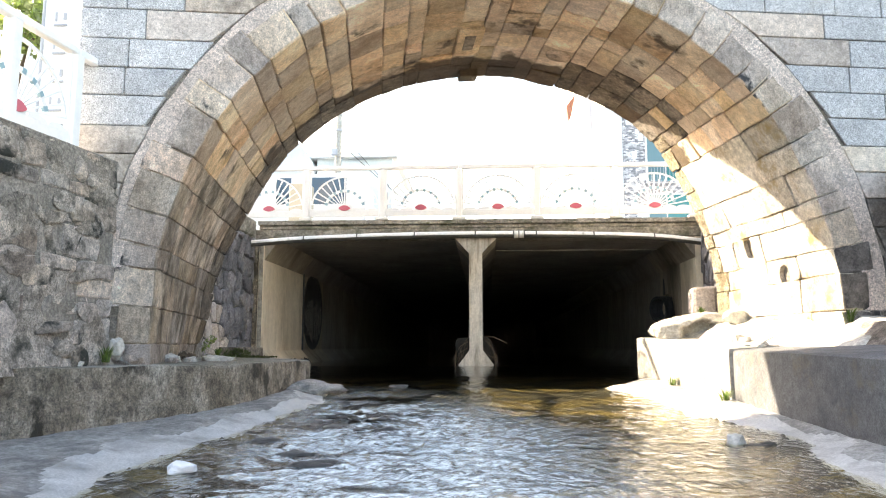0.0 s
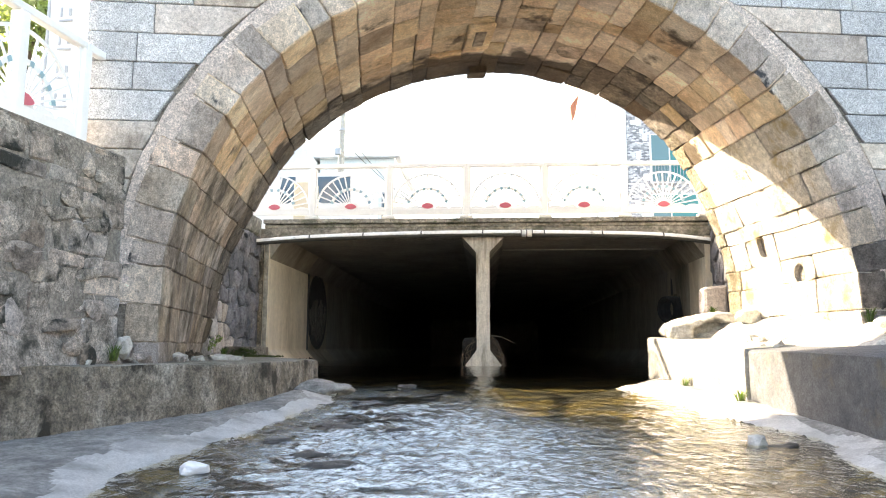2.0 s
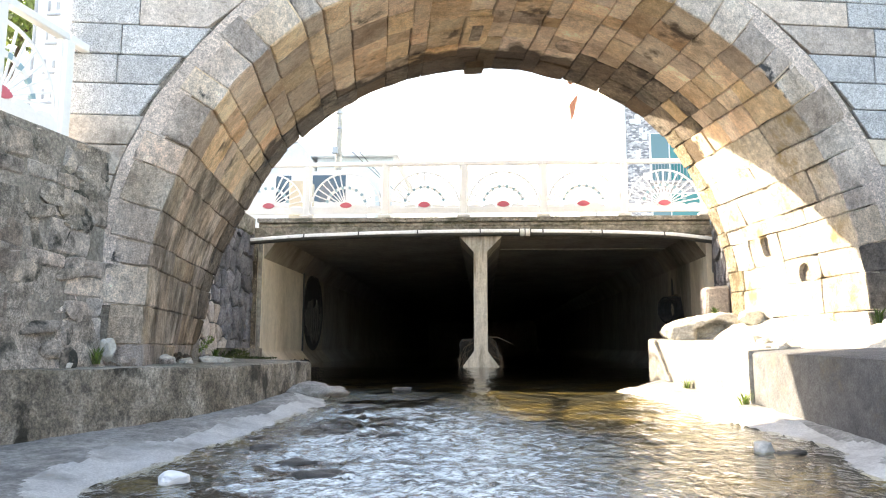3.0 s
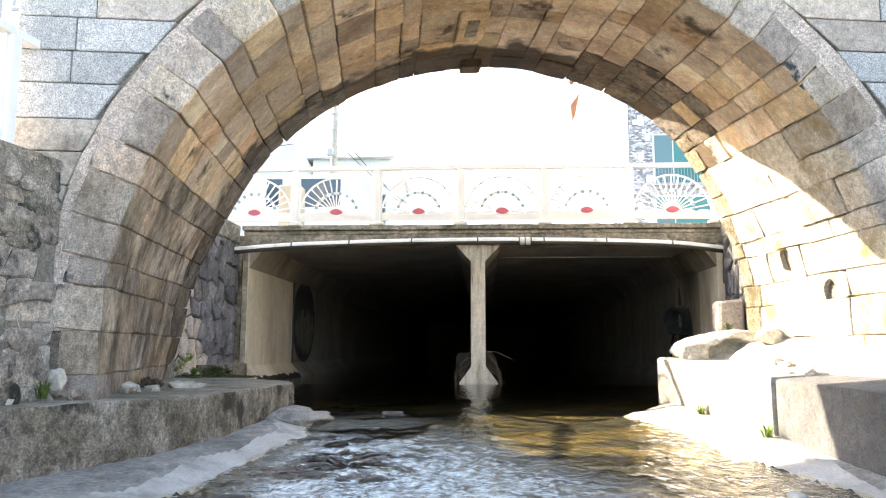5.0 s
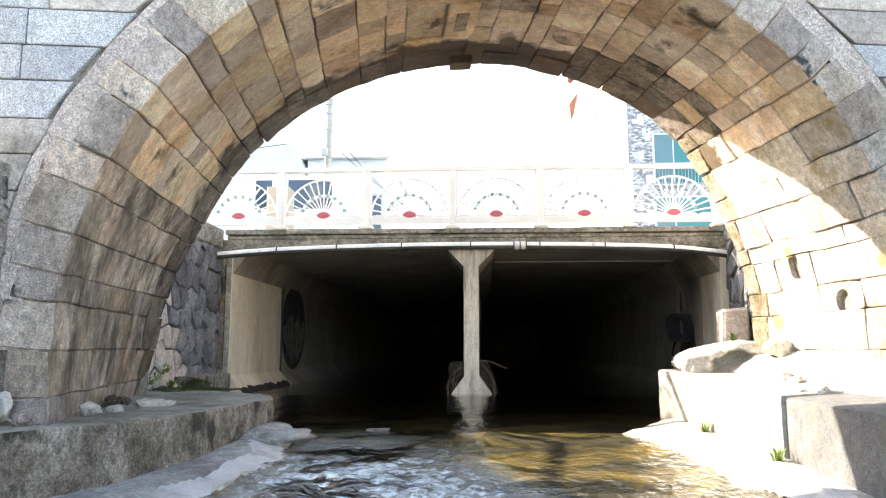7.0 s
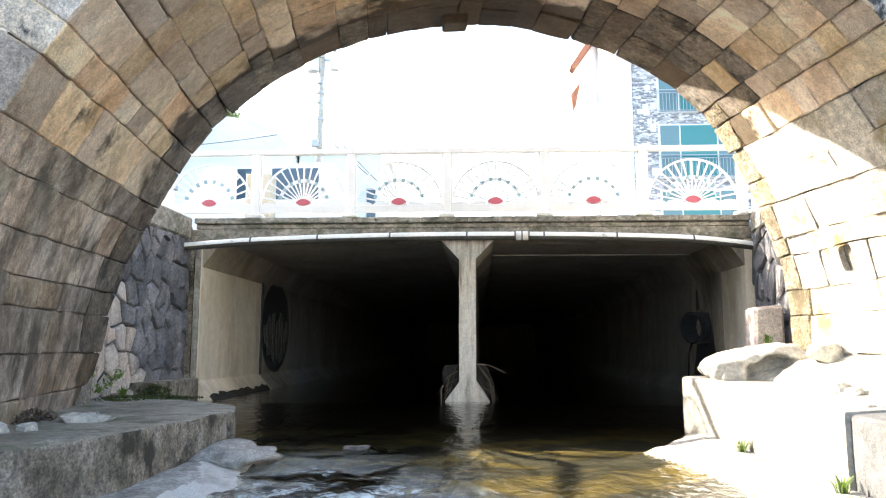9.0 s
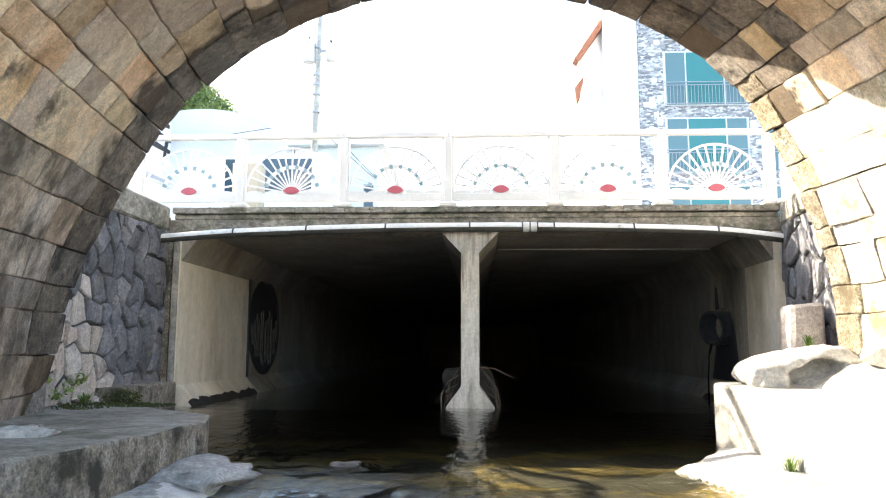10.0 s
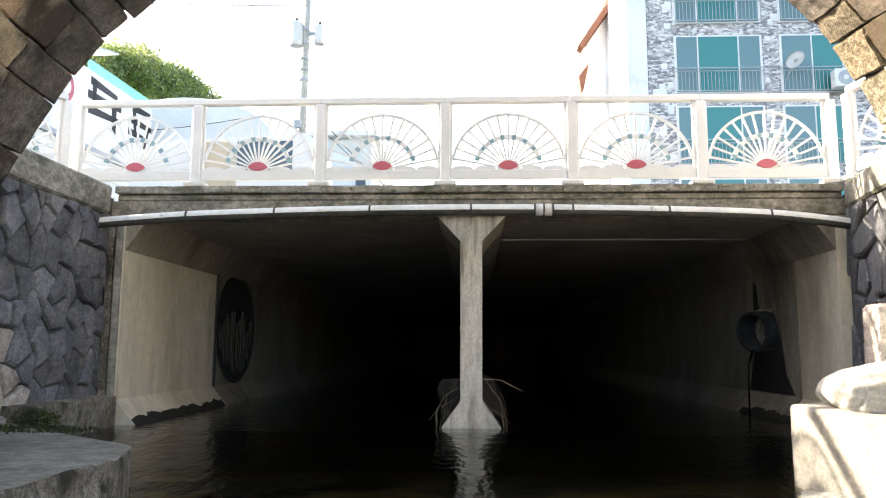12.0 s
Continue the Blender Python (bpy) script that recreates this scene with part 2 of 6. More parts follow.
BANK = material("silty_bank", [(0.22, 0.21, 0.195), (0.31, 0.30, 0.28), (0.39, 0.38, 0.355)], scale=1.1, fine=26, bump=0.7, stain=(0.14, 0.135, 0.13), stain_scale=2.0,
                stain_at=(0.55, 0.68), rough=0.7, mottle=0.35, grit=0.7)
CRUST = material("white_silt_crust", [(0.46, 0.455, 0.44), (0.66, 0.65, 0.62)], scale=2.0, fine=60, bump=0.9, rough=0.8, stain=(0.33, 0.32, 0.30), stain_scale=2.2, stain_at=(0.50, 0.66), grit=0.5)
WETROCK = material("wet_dark_stone", [(0.03, 0.028, 0.025), (0.075, 0.07, 0.062)], rough=0.45, scale=4, fine=20, bump=0.6)
BED = material("gravel_bed", [(0.06, 0.047, 0.014), (0.135, 0.104, 0.027), (0.20, 0.158, 0.045)], scale=2.2, fine=14, bump=1.0, depth=0.05, stain=(0.02, 0.022, 0.018),
               stain_scale=1.25, stain_at=(0.465, 0.51), stretch=(0.62, 1.35, 1), mottle=0.35, grit=0.6)
WHITE = material("white_paint", [(0.72, 0.72, 0.715), (0.78, 0.78, 0.77)], rough=0.4, scale=2, fine=20, bump=0.05, depth=0.004, grit=0.08)
CREAM = material("cream_post_paint", [(0.66, 0.64, 0.60), (0.74, 0.72, 0.68)], rough=0.5, scale=2, fine=20, bump=0.08, depth=0.004, grit=0.15)
RED = material("red_paint", [(0.48, 0.09, 0.13), (0.56, 0.13, 0.17)], rough=0.45, bump=0, grit=0.15)
TEAL = material("teal_paint", [(0.20, 0.34, 0.39), (0.27, 0.40, 0.45)], rough=0.45, bump=0, grit=0.15)
PVC = material("white_pipe", [(0.66, 0.66, 0.64), (0.78, 0.78, 0.76)], rough=0.45, scale=3, fine=24, bump=0.1, stain=(0.12, 0.13, 0.09), stain_scale=3.0, stain_at=(0.63, 0.76), grit=0.2)
DARKMETAL = material("dark_metal", [(0.04, 0.045, 0.05), (0.09, 0.09, 0.095)], rough=0.5, metal=0.3, scale=6, bump=0.2)
DARKPIPE = material("dark_corrugated_pipe", [(0.02, 0.022, 0.027), (0.05, 0.055, 0.064)], rough=0.5, scale=3, fine=14, bump=0.4, stretch=(4, 4, 0.3))
GRASS = material("grass_blade", [(0.05, 0.10, 0.02), (0.14, 0.22, 0.05)], rough=0.6, scale=4, bump=0, vary=0.2, island=True)
MUD = material("dark_mud", [(0.015, 0.013, 0.01), (0.035, 0.03, 0.025)], scale=6, fine=30, bump=1.0)
MOSS = material("moss", [(0.04, 0.06, 0.015), (0.09, 0.11, 0.03)], rough=0.95, scale=5, fine=40, bump=1.0)
LEAF = material("leaf", [(0.13, 0.19, 0.06), (0.24, 0.32, 0.10), (0.40, 0.44, 0.17)], rough=0.6, scale=0.14, bump=0, vary=0.35, island=True)
BARK = material("bark", [(0.07, 0.05, 0.035), (0.14, 0.11, 0.08)], scale=5, bump=1.0, stretch=(1, 1, 0.3))
TWIG = material("driftwood", [(0.09, 0.07, 0.045), (0.18, 0.14, 0.10)], scale=6, bump=0.5)
ASPHALT = material("asphalt", [(0.045, 0.045, 0.045), (0.07, 0.07, 0.068)], scale=0.6, fine=60, bump=0.4)
WALLWHITE = material("white_render", [(0.78, 0.79, 0.80), (0.85, 0.85, 0.85)], rough=0.8, scale=0.6, fine=14, bump=0.15, stain=(0.55, 0.56, 0.56), stain_scale=0.5, grit=0.15)
WALLBLUE = material("pale_blue_cladding", [(0.62, 0.70, 0.73), (0.70, 0.76, 0.78)], rough=0.7, scale=0.6, fine=10, bump=0.1, grit=0.15)
ROOFGREY = material("grey_blue_roof_sheet", [(0.62, 0.66, 0.68), (0.72, 0.745, 0.76)], rough=0.5, scale=0.7, fine=8, bump=0.1, grit=0.15)
BRICKRED = material("red_brown_eaves", [(0.15, 0.055, 0.032), (0.21, 0.085, 0.052)], rough=0.7, scale=2, fine=12, bump=0.3)
INK = material("black_sign_paint", [(0.02, 0.02, 0.025), (0.035, 0.035, 0.04)], rough=0.6, bump=0, grit=0.15)
GREYPAINT = material("grey_steel_paint", [(0.35, 0.38, 0.42), (0.45, 0.48, 0.51)], rough=0.5, scale=3, bump=0.05, grit=0.15)
MINT = material("mint_green_paint", [(0.16, 0.50, 0.45), (0.22, 0.58, 0.52)], rough=0.6, scale=2, bump=0.05, grit=0.15)
BEIGE = material("beige_column", [(0.50, 0.43, 0.32), (0.58, 0.51, 0.40)], rough=0.8, scale=1.5, bump=0.15, grit=0.15)


def let_light_through(m, share=0.45):
    """Thin leaves pass some light."""
    n, ln = m.node_tree.nodes, m.node_tree.links
    p = n["Principled BSDF"]
    tr = n.new("ShaderNodeBsdfTranslucent")
    src = p.inputs["Base Color"].links[0].from_socket
    ln.new(src, tr.inputs["Color"])
    mx = n.new("ShaderNodeMixShader")
    mx.inputs[0].default_value = share
    ln.new(p.outputs[0], mx.inputs[1])
    ln.new(tr.outputs[0], mx.inputs[2])
    ln.new(mx.outputs[0], n["Material Output"].inputs["Surface"])


let_light_through(LEAF)
let_light_through(GRASS)


def pebble_material():
    m = bpy.data.materials.new("mixed_stone_cladding")
    m.use_nodes = True
    n, ln = m.node_tree.nodes, m.node_tree.links
    p = n["Principled BSDF"]
    geo = n.new("ShaderNodeNewGeometry")
    mp = n.new("ShaderNodeVectorMath")
    mp.operation = "MULTIPLY"
    mp.inputs[1].default_value = (1, 1, 2.2)
    ln.new(geo.outputs["Position"], mp.inputs[0])
    v = n.new("ShaderNodeTexVoronoi")
    v.inputs["Scale"].default_value = 7.0
    ln.new(mp.outputs[0], v.inputs["Vector"])
    r = n.new("ShaderNodeValToRGB")
    e = r.color_ramp.elements
    e[0].position, e[1].position = 0.1, 0.9
    e[0].color, e[1].color = (0.22, 0.22, 0.235, 1), (0.74, 0.72, 0.72, 1)
    e.new(0.45).color = (0.40, 0.39, 0.40, 1)
    sp = n.new("ShaderNodeSeparateColor")
    ln.new(v.outputs["Color"], sp.inputs[0])
    ln.new(sp.outputs[0], r.inputs[0])
    ln.new(r.outputs[0], p.inputs["Base Color"])
    p.inputs["Roughness"].default_value = 0.85
    b = n.new("ShaderNodeBump")
    b.inputs["Strength"].default_value = 0.8
    b.inputs["Distance"].default_value = 0.03
    b.invert = True
    ln.new(v.outputs["Distance"], b.inputs["Height"])
    ln.new(b.outputs[0], p.inputs["Normal"])
    return m


def gloss_material(name, tint, rough, ior, see):
    """A clear or dark sheet with a Fresnel gloss over it."""
    m = bpy.data.materials.new(name)
    m.use_nodes = True
    n, ln = m.node_tree.nodes, m.node_tree.links
    n.remove(n["Principled BSDF"])
    under = n.new("ShaderNodeBsdfTransparent" if see else "ShaderNodeBsdfDiffuse")
    under.inputs["Color"].default_value = (*tint, 1)
    gl = n.new("ShaderNodeBsdfGlossy")
    gl.inputs["Roughness"].default_value = rough
    gl.inputs["Color"].default_value = (1, 1, 1, 1)
    mx = n.new("ShaderNodeMixShader")
    if see:
        # Schlick's curve, alike from above and below
        fr = n.new("ShaderNodeLayerWeight")
        fr.inputs["Blend"].default_value = 0.5
        pw = n.new("ShaderNodeMath")
        pw.operation = "POWER"
        pw.inputs[1].default_value = 5.0
        ln.new(fr.outputs["Facing"], pw.inputs[0])
        sc = n.new("ShaderNodeMath")
        sc.operation = "MULTIPLY_ADD"
        base = ((ior - 1) / (ior + 1)) ** 2
        sc.inputs[1].default_value, sc.inputs[2].default_value = 1 - base, base
        ln.new(pw.outputs[0], sc.inputs[0])
        ln.new(sc.outputs[0], mx.inputs[0])
    else:
        fr = n.new("ShaderNodeFresnel")
        fr.inputs["IOR"].default_value = ior
        ln.new(fr.outputs[0], mx.inputs[0])
    ln.new(under.outputs[0], mx.inputs[1])
    ln.new(gl.outputs[0], mx.inputs[2])
    ln.new(mx.outputs[0], n["Material Output"].inputs["Surface"])
    return m, gl, fr


def water_material():
    """Clear shallow water: Fresnel gloss on ripples, a little scatter, painted sky sheen in the fast reach."""
    m, gl, fr = gloss_material("stream_water", (0.80, 0.78, 0.66), 0.04, 1.33, True)
    n, ln = m.node_tree.nodes, m.node_tree.links
    geo = n.new("ShaderNodeNewGeometry")
    sep = n.new("ShaderNodeSeparateXYZ")
    ln.new(geo.outputs["Position"], sep.inputs[0])
    mp = n.new("ShaderNodeVectorMath")
    mp.operation = "MULTIPLY"
    mp.inputs[1].default_value = (1.0, 0.62, 1)
    ln.new(geo.outputs["Position"], mp.inputs[0])
    a = n.new("ShaderNodeTexNoise")
    a.inputs["Scale"].default_value = 8.5
    a.inputs["Detail"].default_value = 3.5
    a.inputs["Roughness"].default_value = 0.55
    a.inputs["Distortion"].default_value = 0.35
    ln.new(mp.outputs[0], a.inputs["Vector"])
    fast = n.new("ShaderNodeMapRange")
    fast.inputs["From Min"].default_value, fast.inputs["From Max"].default_value = 10.2, 6.6
    fast.inputs["To Min"].default_value, fast.inputs["To Max"].default_value = 0.12, 0.5
    ln.new(sep.outputs["Y"], fast.inputs["Value"])
    b = n.new("ShaderNodeBump")
    b.inputs["Distance"].default_value = 0.12
    ln.new(fast.outputs[0], b.inputs["Strength"])
    ln.new(a.outputs["Fac"], b.inputs["Height"])
    ln.new(b.outputs[0], gl.inputs["Normal"])
    ln.new(b.outputs[0], fr.inputs["Normal"])
    # pale blue diffuse in the middle of the fast reach, painting sky reflected by ripples
    f = n.new("ShaderNodeTexNoise")
    f.inputs["Scale"].default_value = 11.0
    f.inputs["Detail"].default_value = 8
    f.inputs["Roughness"].default_value = 0.7
    f.inputs["Distortion"].default_value = 0.25
    ln.new(mp.outputs[0], f.inputs["Vector"])
    xr = n.new("ShaderNodeMapRange")
    xr.inputs["From Min"].default_value, xr.inputs["From Max"].default_value = 1.9, 0.5
    # the painted sky sheen leaves the east side towards the arch
    sl = n.new("ShaderNodeMapRange")
    sl.inputs["From Min"].default_value, sl.inputs["From Max"].default_value = 5.8, 9.8
    sl.inputs["To Min"].default_value, sl.inputs["To Max"].default_value = 0.0, 2.0
    ln.new(sep.outputs["Y"], sl.inputs["Value"])
    sx = n.new("ShaderNodeMath")
    sx.operation = "ADD"
    ln.new(sep.outputs["X"], sx.inputs[0])
    ln.new(sl.outputs[0], sx.inputs[1])
    ln.new(sx.outputs[0], xr.inputs["Value"])
    yr = n.new("ShaderNodeMapRange")
    yr.inputs["From Min"].default_value, yr.inputs["From Max"].default_value = 9.8, 7.6
    ln.new(sep.outputs["Y"], yr.inputs["Value"])
    k = n.new("ShaderNodeMath")
    k.operation = "MULTIPLY"
    ln.new(xr.outputs[0], k.inputs[0])
    ln.new(yr.outputs[0], k.inputs[1])
    fm = n.new("ShaderNodeMapRange")
    fm.inputs["From Min"].default_value, fm.inputs["From Max"].default_value = 0.37, 0.62
    fm.inputs["To Min"].default_value, fm.inputs["To Max"].default_value = 0.20, 0.97
    ln.new(f.outputs["Fac"], fm.inputs["Value"])
    k2 = n.new("ShaderNodeMath")
    k2.operation = "MULTIPLY"
    ln.new(k.outputs[0], k2.inputs[0])
    ln.new(fm.outputs[0], k2.inputs[1])
    df = n.new("ShaderNodeBsdfDiffuse")
    df.inputs["Color"].default_value = (0.70, 0.79, 0.80, 1)
    ln.new(b.outputs[0], df.inputs["Normal"])
    # tint darkens past y 10.1: depth, plus the culvert's dark reflection painted in
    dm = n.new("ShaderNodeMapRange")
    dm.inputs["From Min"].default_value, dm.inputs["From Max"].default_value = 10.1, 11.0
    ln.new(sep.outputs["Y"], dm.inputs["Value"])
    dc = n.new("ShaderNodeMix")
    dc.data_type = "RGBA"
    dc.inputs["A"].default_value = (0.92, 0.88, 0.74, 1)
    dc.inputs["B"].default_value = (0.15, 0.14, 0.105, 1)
    # deeper, still pools between the stones on the west side
    pv = n.new("ShaderNodeVectorMath")
    pv.operation = "MULTIPLY"
    pv.inputs[1].default_value = (1.0, 1.7, 1)
    ln.new(geo.outputs["Position"], pv.inputs[0])
    pn = n.new("ShaderNodeTexNoise")
    pn.inputs["Scale"].default_value = 1.15
    pn.inputs["Detail"].default_value = 8
    pn.inputs["Roughness"].default_value = 0.66
    pn.inputs["Distortion"].default_value = 0.6
    ln.new(pv.outputs[0], pn.inputs["Vector"])
    pr = n.new("ShaderNodeMapRange")
    pr.inputs["From Min"].default_value, pr.inputs["From Max"].default_value = 0.525, 0.56
    ln.new(pn.outputs["Fac"], pr.inputs["Value"])
    px = n.new("ShaderNodeMapRange")
    px.inputs["From Min"].default_value, px.inputs["From Max"].default_value = 0.25, -0.35
    ln.new(sep.outputs["X"], px.inputs["Value"])
    pk = n.new("ShaderNodeMath")
    pk.operation = "MULTIPLY"
    ln.new(pr.outputs[0], pk.inputs[0])
    ln.new(px.outputs[0], pk.inputs[1])
    pi = n.new("ShaderNodeMath")
    pi.operation = "SUBTRACT"
    pi.inputs[0].default_value = 1.0
    ln.new(pk.outputs[0], pi.inputs[1])
    k3 = n.new("ShaderNodeMath")
    k3.operation = "MULTIPLY"
    ln.new(k2.outputs[0], k3.inputs[0])
    ln.new(pi.outputs[0], k3.inputs[1])
    # clear slack water along the west bank
    cw = n.new("ShaderNodeMapRange")
    cw.inputs["From Min"].default_value, cw.inputs["From Max"].default_value = -1.75, -1.2
    ln.new(sep.outputs["X"], cw.inputs["Value"])
    k2 = n.new("ShaderNodeMath")
    k2.operation = "MULTIPLY"
    ln.new(k3.outputs[0], k2.inputs[0])
    ln.new(cw.outputs[0], k2.inputs[1])
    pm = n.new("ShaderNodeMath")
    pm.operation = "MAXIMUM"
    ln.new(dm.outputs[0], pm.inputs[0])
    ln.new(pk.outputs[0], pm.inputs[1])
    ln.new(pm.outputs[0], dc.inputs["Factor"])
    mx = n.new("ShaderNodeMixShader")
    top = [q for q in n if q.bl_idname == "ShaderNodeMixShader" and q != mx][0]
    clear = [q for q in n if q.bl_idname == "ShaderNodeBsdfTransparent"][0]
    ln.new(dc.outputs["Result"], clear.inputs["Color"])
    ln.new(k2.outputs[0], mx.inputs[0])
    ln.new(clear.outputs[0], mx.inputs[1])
    ln.new(df.outputs[0], mx.inputs[2])
    ln.new(mx.outputs[0], top.inputs[1])
    return m


PEBBLE = pebble_material()
WATER = water_material()
TEALGLASS = gloss_material("teal_window_glass", (0.03, 0.22, 0.22), 0.03, 1.5, False)[0]
DARKGLASS = gloss_material("dark_window_glass", (0.05, 0.09, 0.13), 0.03, 1.5, False)[0]
GREYGLASS = gloss_material("curtained_window_glass", (0.12, 0.23, 0.25), 0.05, 1.5, False)[0]


# ---- building tools ----
def mesh_of(name, bm, mat, smooth=False):
    me = bpy.data.meshes.new(name)
    bm.normal_update()
    bm.to_mesh(me)
    bm.free()
    me.materials.append(mat)
    if smooth:
        me.polygons.foreach_set("use_smooth", [True] * len(me.polygons))
    return me


def part(name, bm, mat, parent=None, label="", smooth=False):
    ob = new(name, mesh_of(name, bm, mat, smooth))
    if parent is not None:
        ob.parent = parent
    if label:
        tagged(ob, label)
    return ob


def thing(name, label, category, at=(0, 0, 0), group="", kind=""):
    ob = new(name)
    ob.empty_display_size = 0.1
    ob.location = at
    ob.matrix_world = Matrix.Translation(at)
    return tagged(ob, label, category, group, kind)


def under(ob, parent):
    """Hang ob under parent and keep its vertices where they are in the world."""
    ob.parent = parent
    ob.matrix_parent_inverse = parent.matrix_world.inverted()
    return ob


def chamfered(corners, c=0.012, bm=None):
    """A block with chamfered edges from 8 corners: 4 below (counter-clockwise), 4 above."""
    bm = bm or bmesh.new()
    p = [Vector(q) for q in corners]
    faces = [(0, 3, 2, 1), (4, 5, 6, 7), (0, 1, 5, 4), (1, 2, 6, 5), (2, 3, 7, 6), (3, 0, 4, 7)]
    at = {}
    for fi, f in enumerate(faces):
        for i, k in enumerate(f):
            a, b = p[f[i - 1]] - p[k], p[f[(i + 1) % 4]] - p[k]
            la, lb = max(a.length, 1e-6), max(b.length, 1e-6)
            at[fi, k] = bm.verts.new(p[k] + a / la * min(c, la * 0.3) + b / lb * min(c, lb * 0.3))
    for fi, f in enumerate(faces):
        bm.faces.new([at[fi, k] for k in f])
    where = {}
    for fi, f in enumerate(faces):
        for i in range(4):
            where[f[i], f[(i + 1) % 4]] = fi
    for (a, b), fi in where.items():
        if a < b:
            fj = where[b, a]
            bm.faces.new([at[fi, b], at[fi, a], at[fj, a], at[fj, b]])
    for k in range(8):
        fs = [fi for fi, f in enumerate(faces) if k in f]
        order = [fs[0]]
        f = faces[fs[0]]
        i = f.index(k)
        nxt = where[k, f[i - 1]] if (k, f[i - 1]) in where else where[f[i - 1], k]
        order.append(nxt)
        order.append([q for q in fs if q not in order][0])
        bm.faces.new([at[q, k] for q in order])
    return bm


def box(x0, x1, y0, y1, z0, z1, c=0.006, bm=None):
    return chamfered([(x0, y0, z0), (x1, y0, z0), (x1, y1, z0), (x0, y1, z0), (x0, y0, z1), (x1, y0, z1), (x1, y1, z1), (x0, y1, z1)], c, bm)


def worn(bm, amount=0.009, cuts=2):
    """Break up a block's flat faces and straight edges."""
    bmesh.ops.subdivide_edges(bm, edges=[e for e in bm.edges if e.calc_length() > 0.07], cuts=cuts, use_grid_fill=True)
    for v in bm.verts:
        v.co += noise.noise_vector(v.co * 4.0) * amount + noise.noise_vector(v.co * 13.0) * amount * 0.7
    return bm


def tube(points, r, sides=10, bm=None, closed_ends=True):
    """A round bar along points; r is one radius or one for each point."""
    bm = bm or bmesh.new()
    pts = [Vector(p) for p in points]
    rings = []
    for i, p in enumerate(pts):
        d = (pts[min(i + 1, len(pts) - 1)] - pts[max(i - 1, 0)]).normalized()
        u = d.cross(Vector((0, 0, 1)) if abs(d.z) < 0.9 else Vector((1, 0, 0))).normalized()
        v = d.cross(u)
        rr = r[i] if isinstance(r, (list, tuple)) else r
        rings.append([bm.verts.new(p + rr * (math.cos(a) * u + math.sin(a) * v)) for a in (2 * math.pi * k / sides for k in range(sides))])
    for a, b in zip(rings, rings[1:]):
        for k in range(sides):
            bm.faces.new([a[k], b[k], b[(k + 1) % sides], a[(k + 1) % sides]])
    if closed_ends:
        bm.faces.new(rings[0])
        bm.faces.new(rings[-1][::-1])
    return bm


def prism(outline, z0, z1, bevel=0.02, bm=None):
    """An upright block on a plan outline (counter-clockwise); z1 is one height or one for each corner."""
    bm = bm or bmesh.new()
    tops = z1 if isinstance(z1, (list, tuple)) else [z1] * len(outline)
    lows = z0 if isinstance(z0, (list, tuple)) else [z0] * len(outline)
    lo = [bm.verts.new((x, y, z)) for (x, y), z in zip(outline, lows)]
    hi = [bm.verts.new((x, y, z)) for (x, y), z in zip(outline, tops)]
    top = bm.faces.new(hi)
    bm.faces.new(lo[::-1])
    for i in range(len(lo)):
        j = (i + 1) % len(lo)
        bm.faces.new([lo[i], lo[j], hi[j], hi[i]])
    if bevel:
        bmesh.ops.bevel(bm, geom=list(top.edges), offset=bevel, segments=2, affect="EDGES", profile=0.5)
    return bm


def roughen(bm, amount, scale, seed=0.0):
    for v in bm.verts:
        v.co += noise.noise_vector(v.co * scale + Vector((seed, seed * 0.7, -seed))) * amount
    return bm


def cobble(size, seed):
    """A water-worn stone."""
    bm = bmesh.new()
    bmesh.ops.create_icosphere(bm, subdivisions=3, radius=0.5)
    for v in bm.verts:
        d = v.co.normalized()
        k = 1 + 0.45 * noise.noise(d * 1.6 + Vector((seed, 0, seed))) + 0.22 * noise.noise(d * 4.5 + Vector((0, seed, 0))) + 0.08 * noise.noise(d * 11)
        v.co = Vector((d.x * size[0], d.y * size[1], d.z * size[2])) * 0.5 * k
    return bm


def boulder(size, seed, round_off=0.0):
    """A broken-edged rock: a hull of random points, bevelled, subdivided and roughened."""
    rg = random.Random(seed)
    bm = bmesh.new()
    for k in range(22):
        d = Vector((rg.gauss(0, 1), rg.gauss(0, 1), rg.gauss(0, 1))).normalized()
        d = Vector([math.copysign(abs(a) ** 0.7, a) for a in d]) * rg.uniform(0.40, 0.55)
        bm.verts.new(d)
    hull = bmesh.ops.convex_hull(bm, input=bm.verts)
    loose = [v for v in bm.verts if not v.link_faces]
    bmesh.ops.delete(bm, geom=loose, context="VERTS")
    bmesh.ops.bevel(bm, geom=list(bm.edges), offset=0.05 + round_off, segments=2, affect="EDGES", profile=0.6)
    bmesh.ops.triangulate(bm, faces=bm.faces)
    bmesh.ops.subdivide_edges(bm, edges=[e for e in bm.edges if e.calc_length() > 0.12], cuts=2, use_grid_fill=True)
    for v in bm.verts:
        v.co *= 1 + 0.10 * noise.noise(v.co * 3.0 + Vector((seed, 0, 0))) + 0.05 * noise.noise(v.co * 9.0)
        v.co = Vector((v.co.x * size[0], v.co.y * size[1], v.co.z * size[2]))
    bmesh.ops.recalc_face_normals(bm, faces=bm.faces)
    return bm


# ---- plan ----
R_ARCH, Z_SPRING, RING = 4.10, 0.79, 0.45
TAPER = 0.12               # the near mouth is that much tighter than the far one
FA, FB = 6.667, 0.155      # front face of the stone bridge: y = FA + FB * x
RA, RB = 10.39, 0.068      # its far face
AX = -0.133                # slant of the vault's axis
C0 = 0.672 - AX * 8.3


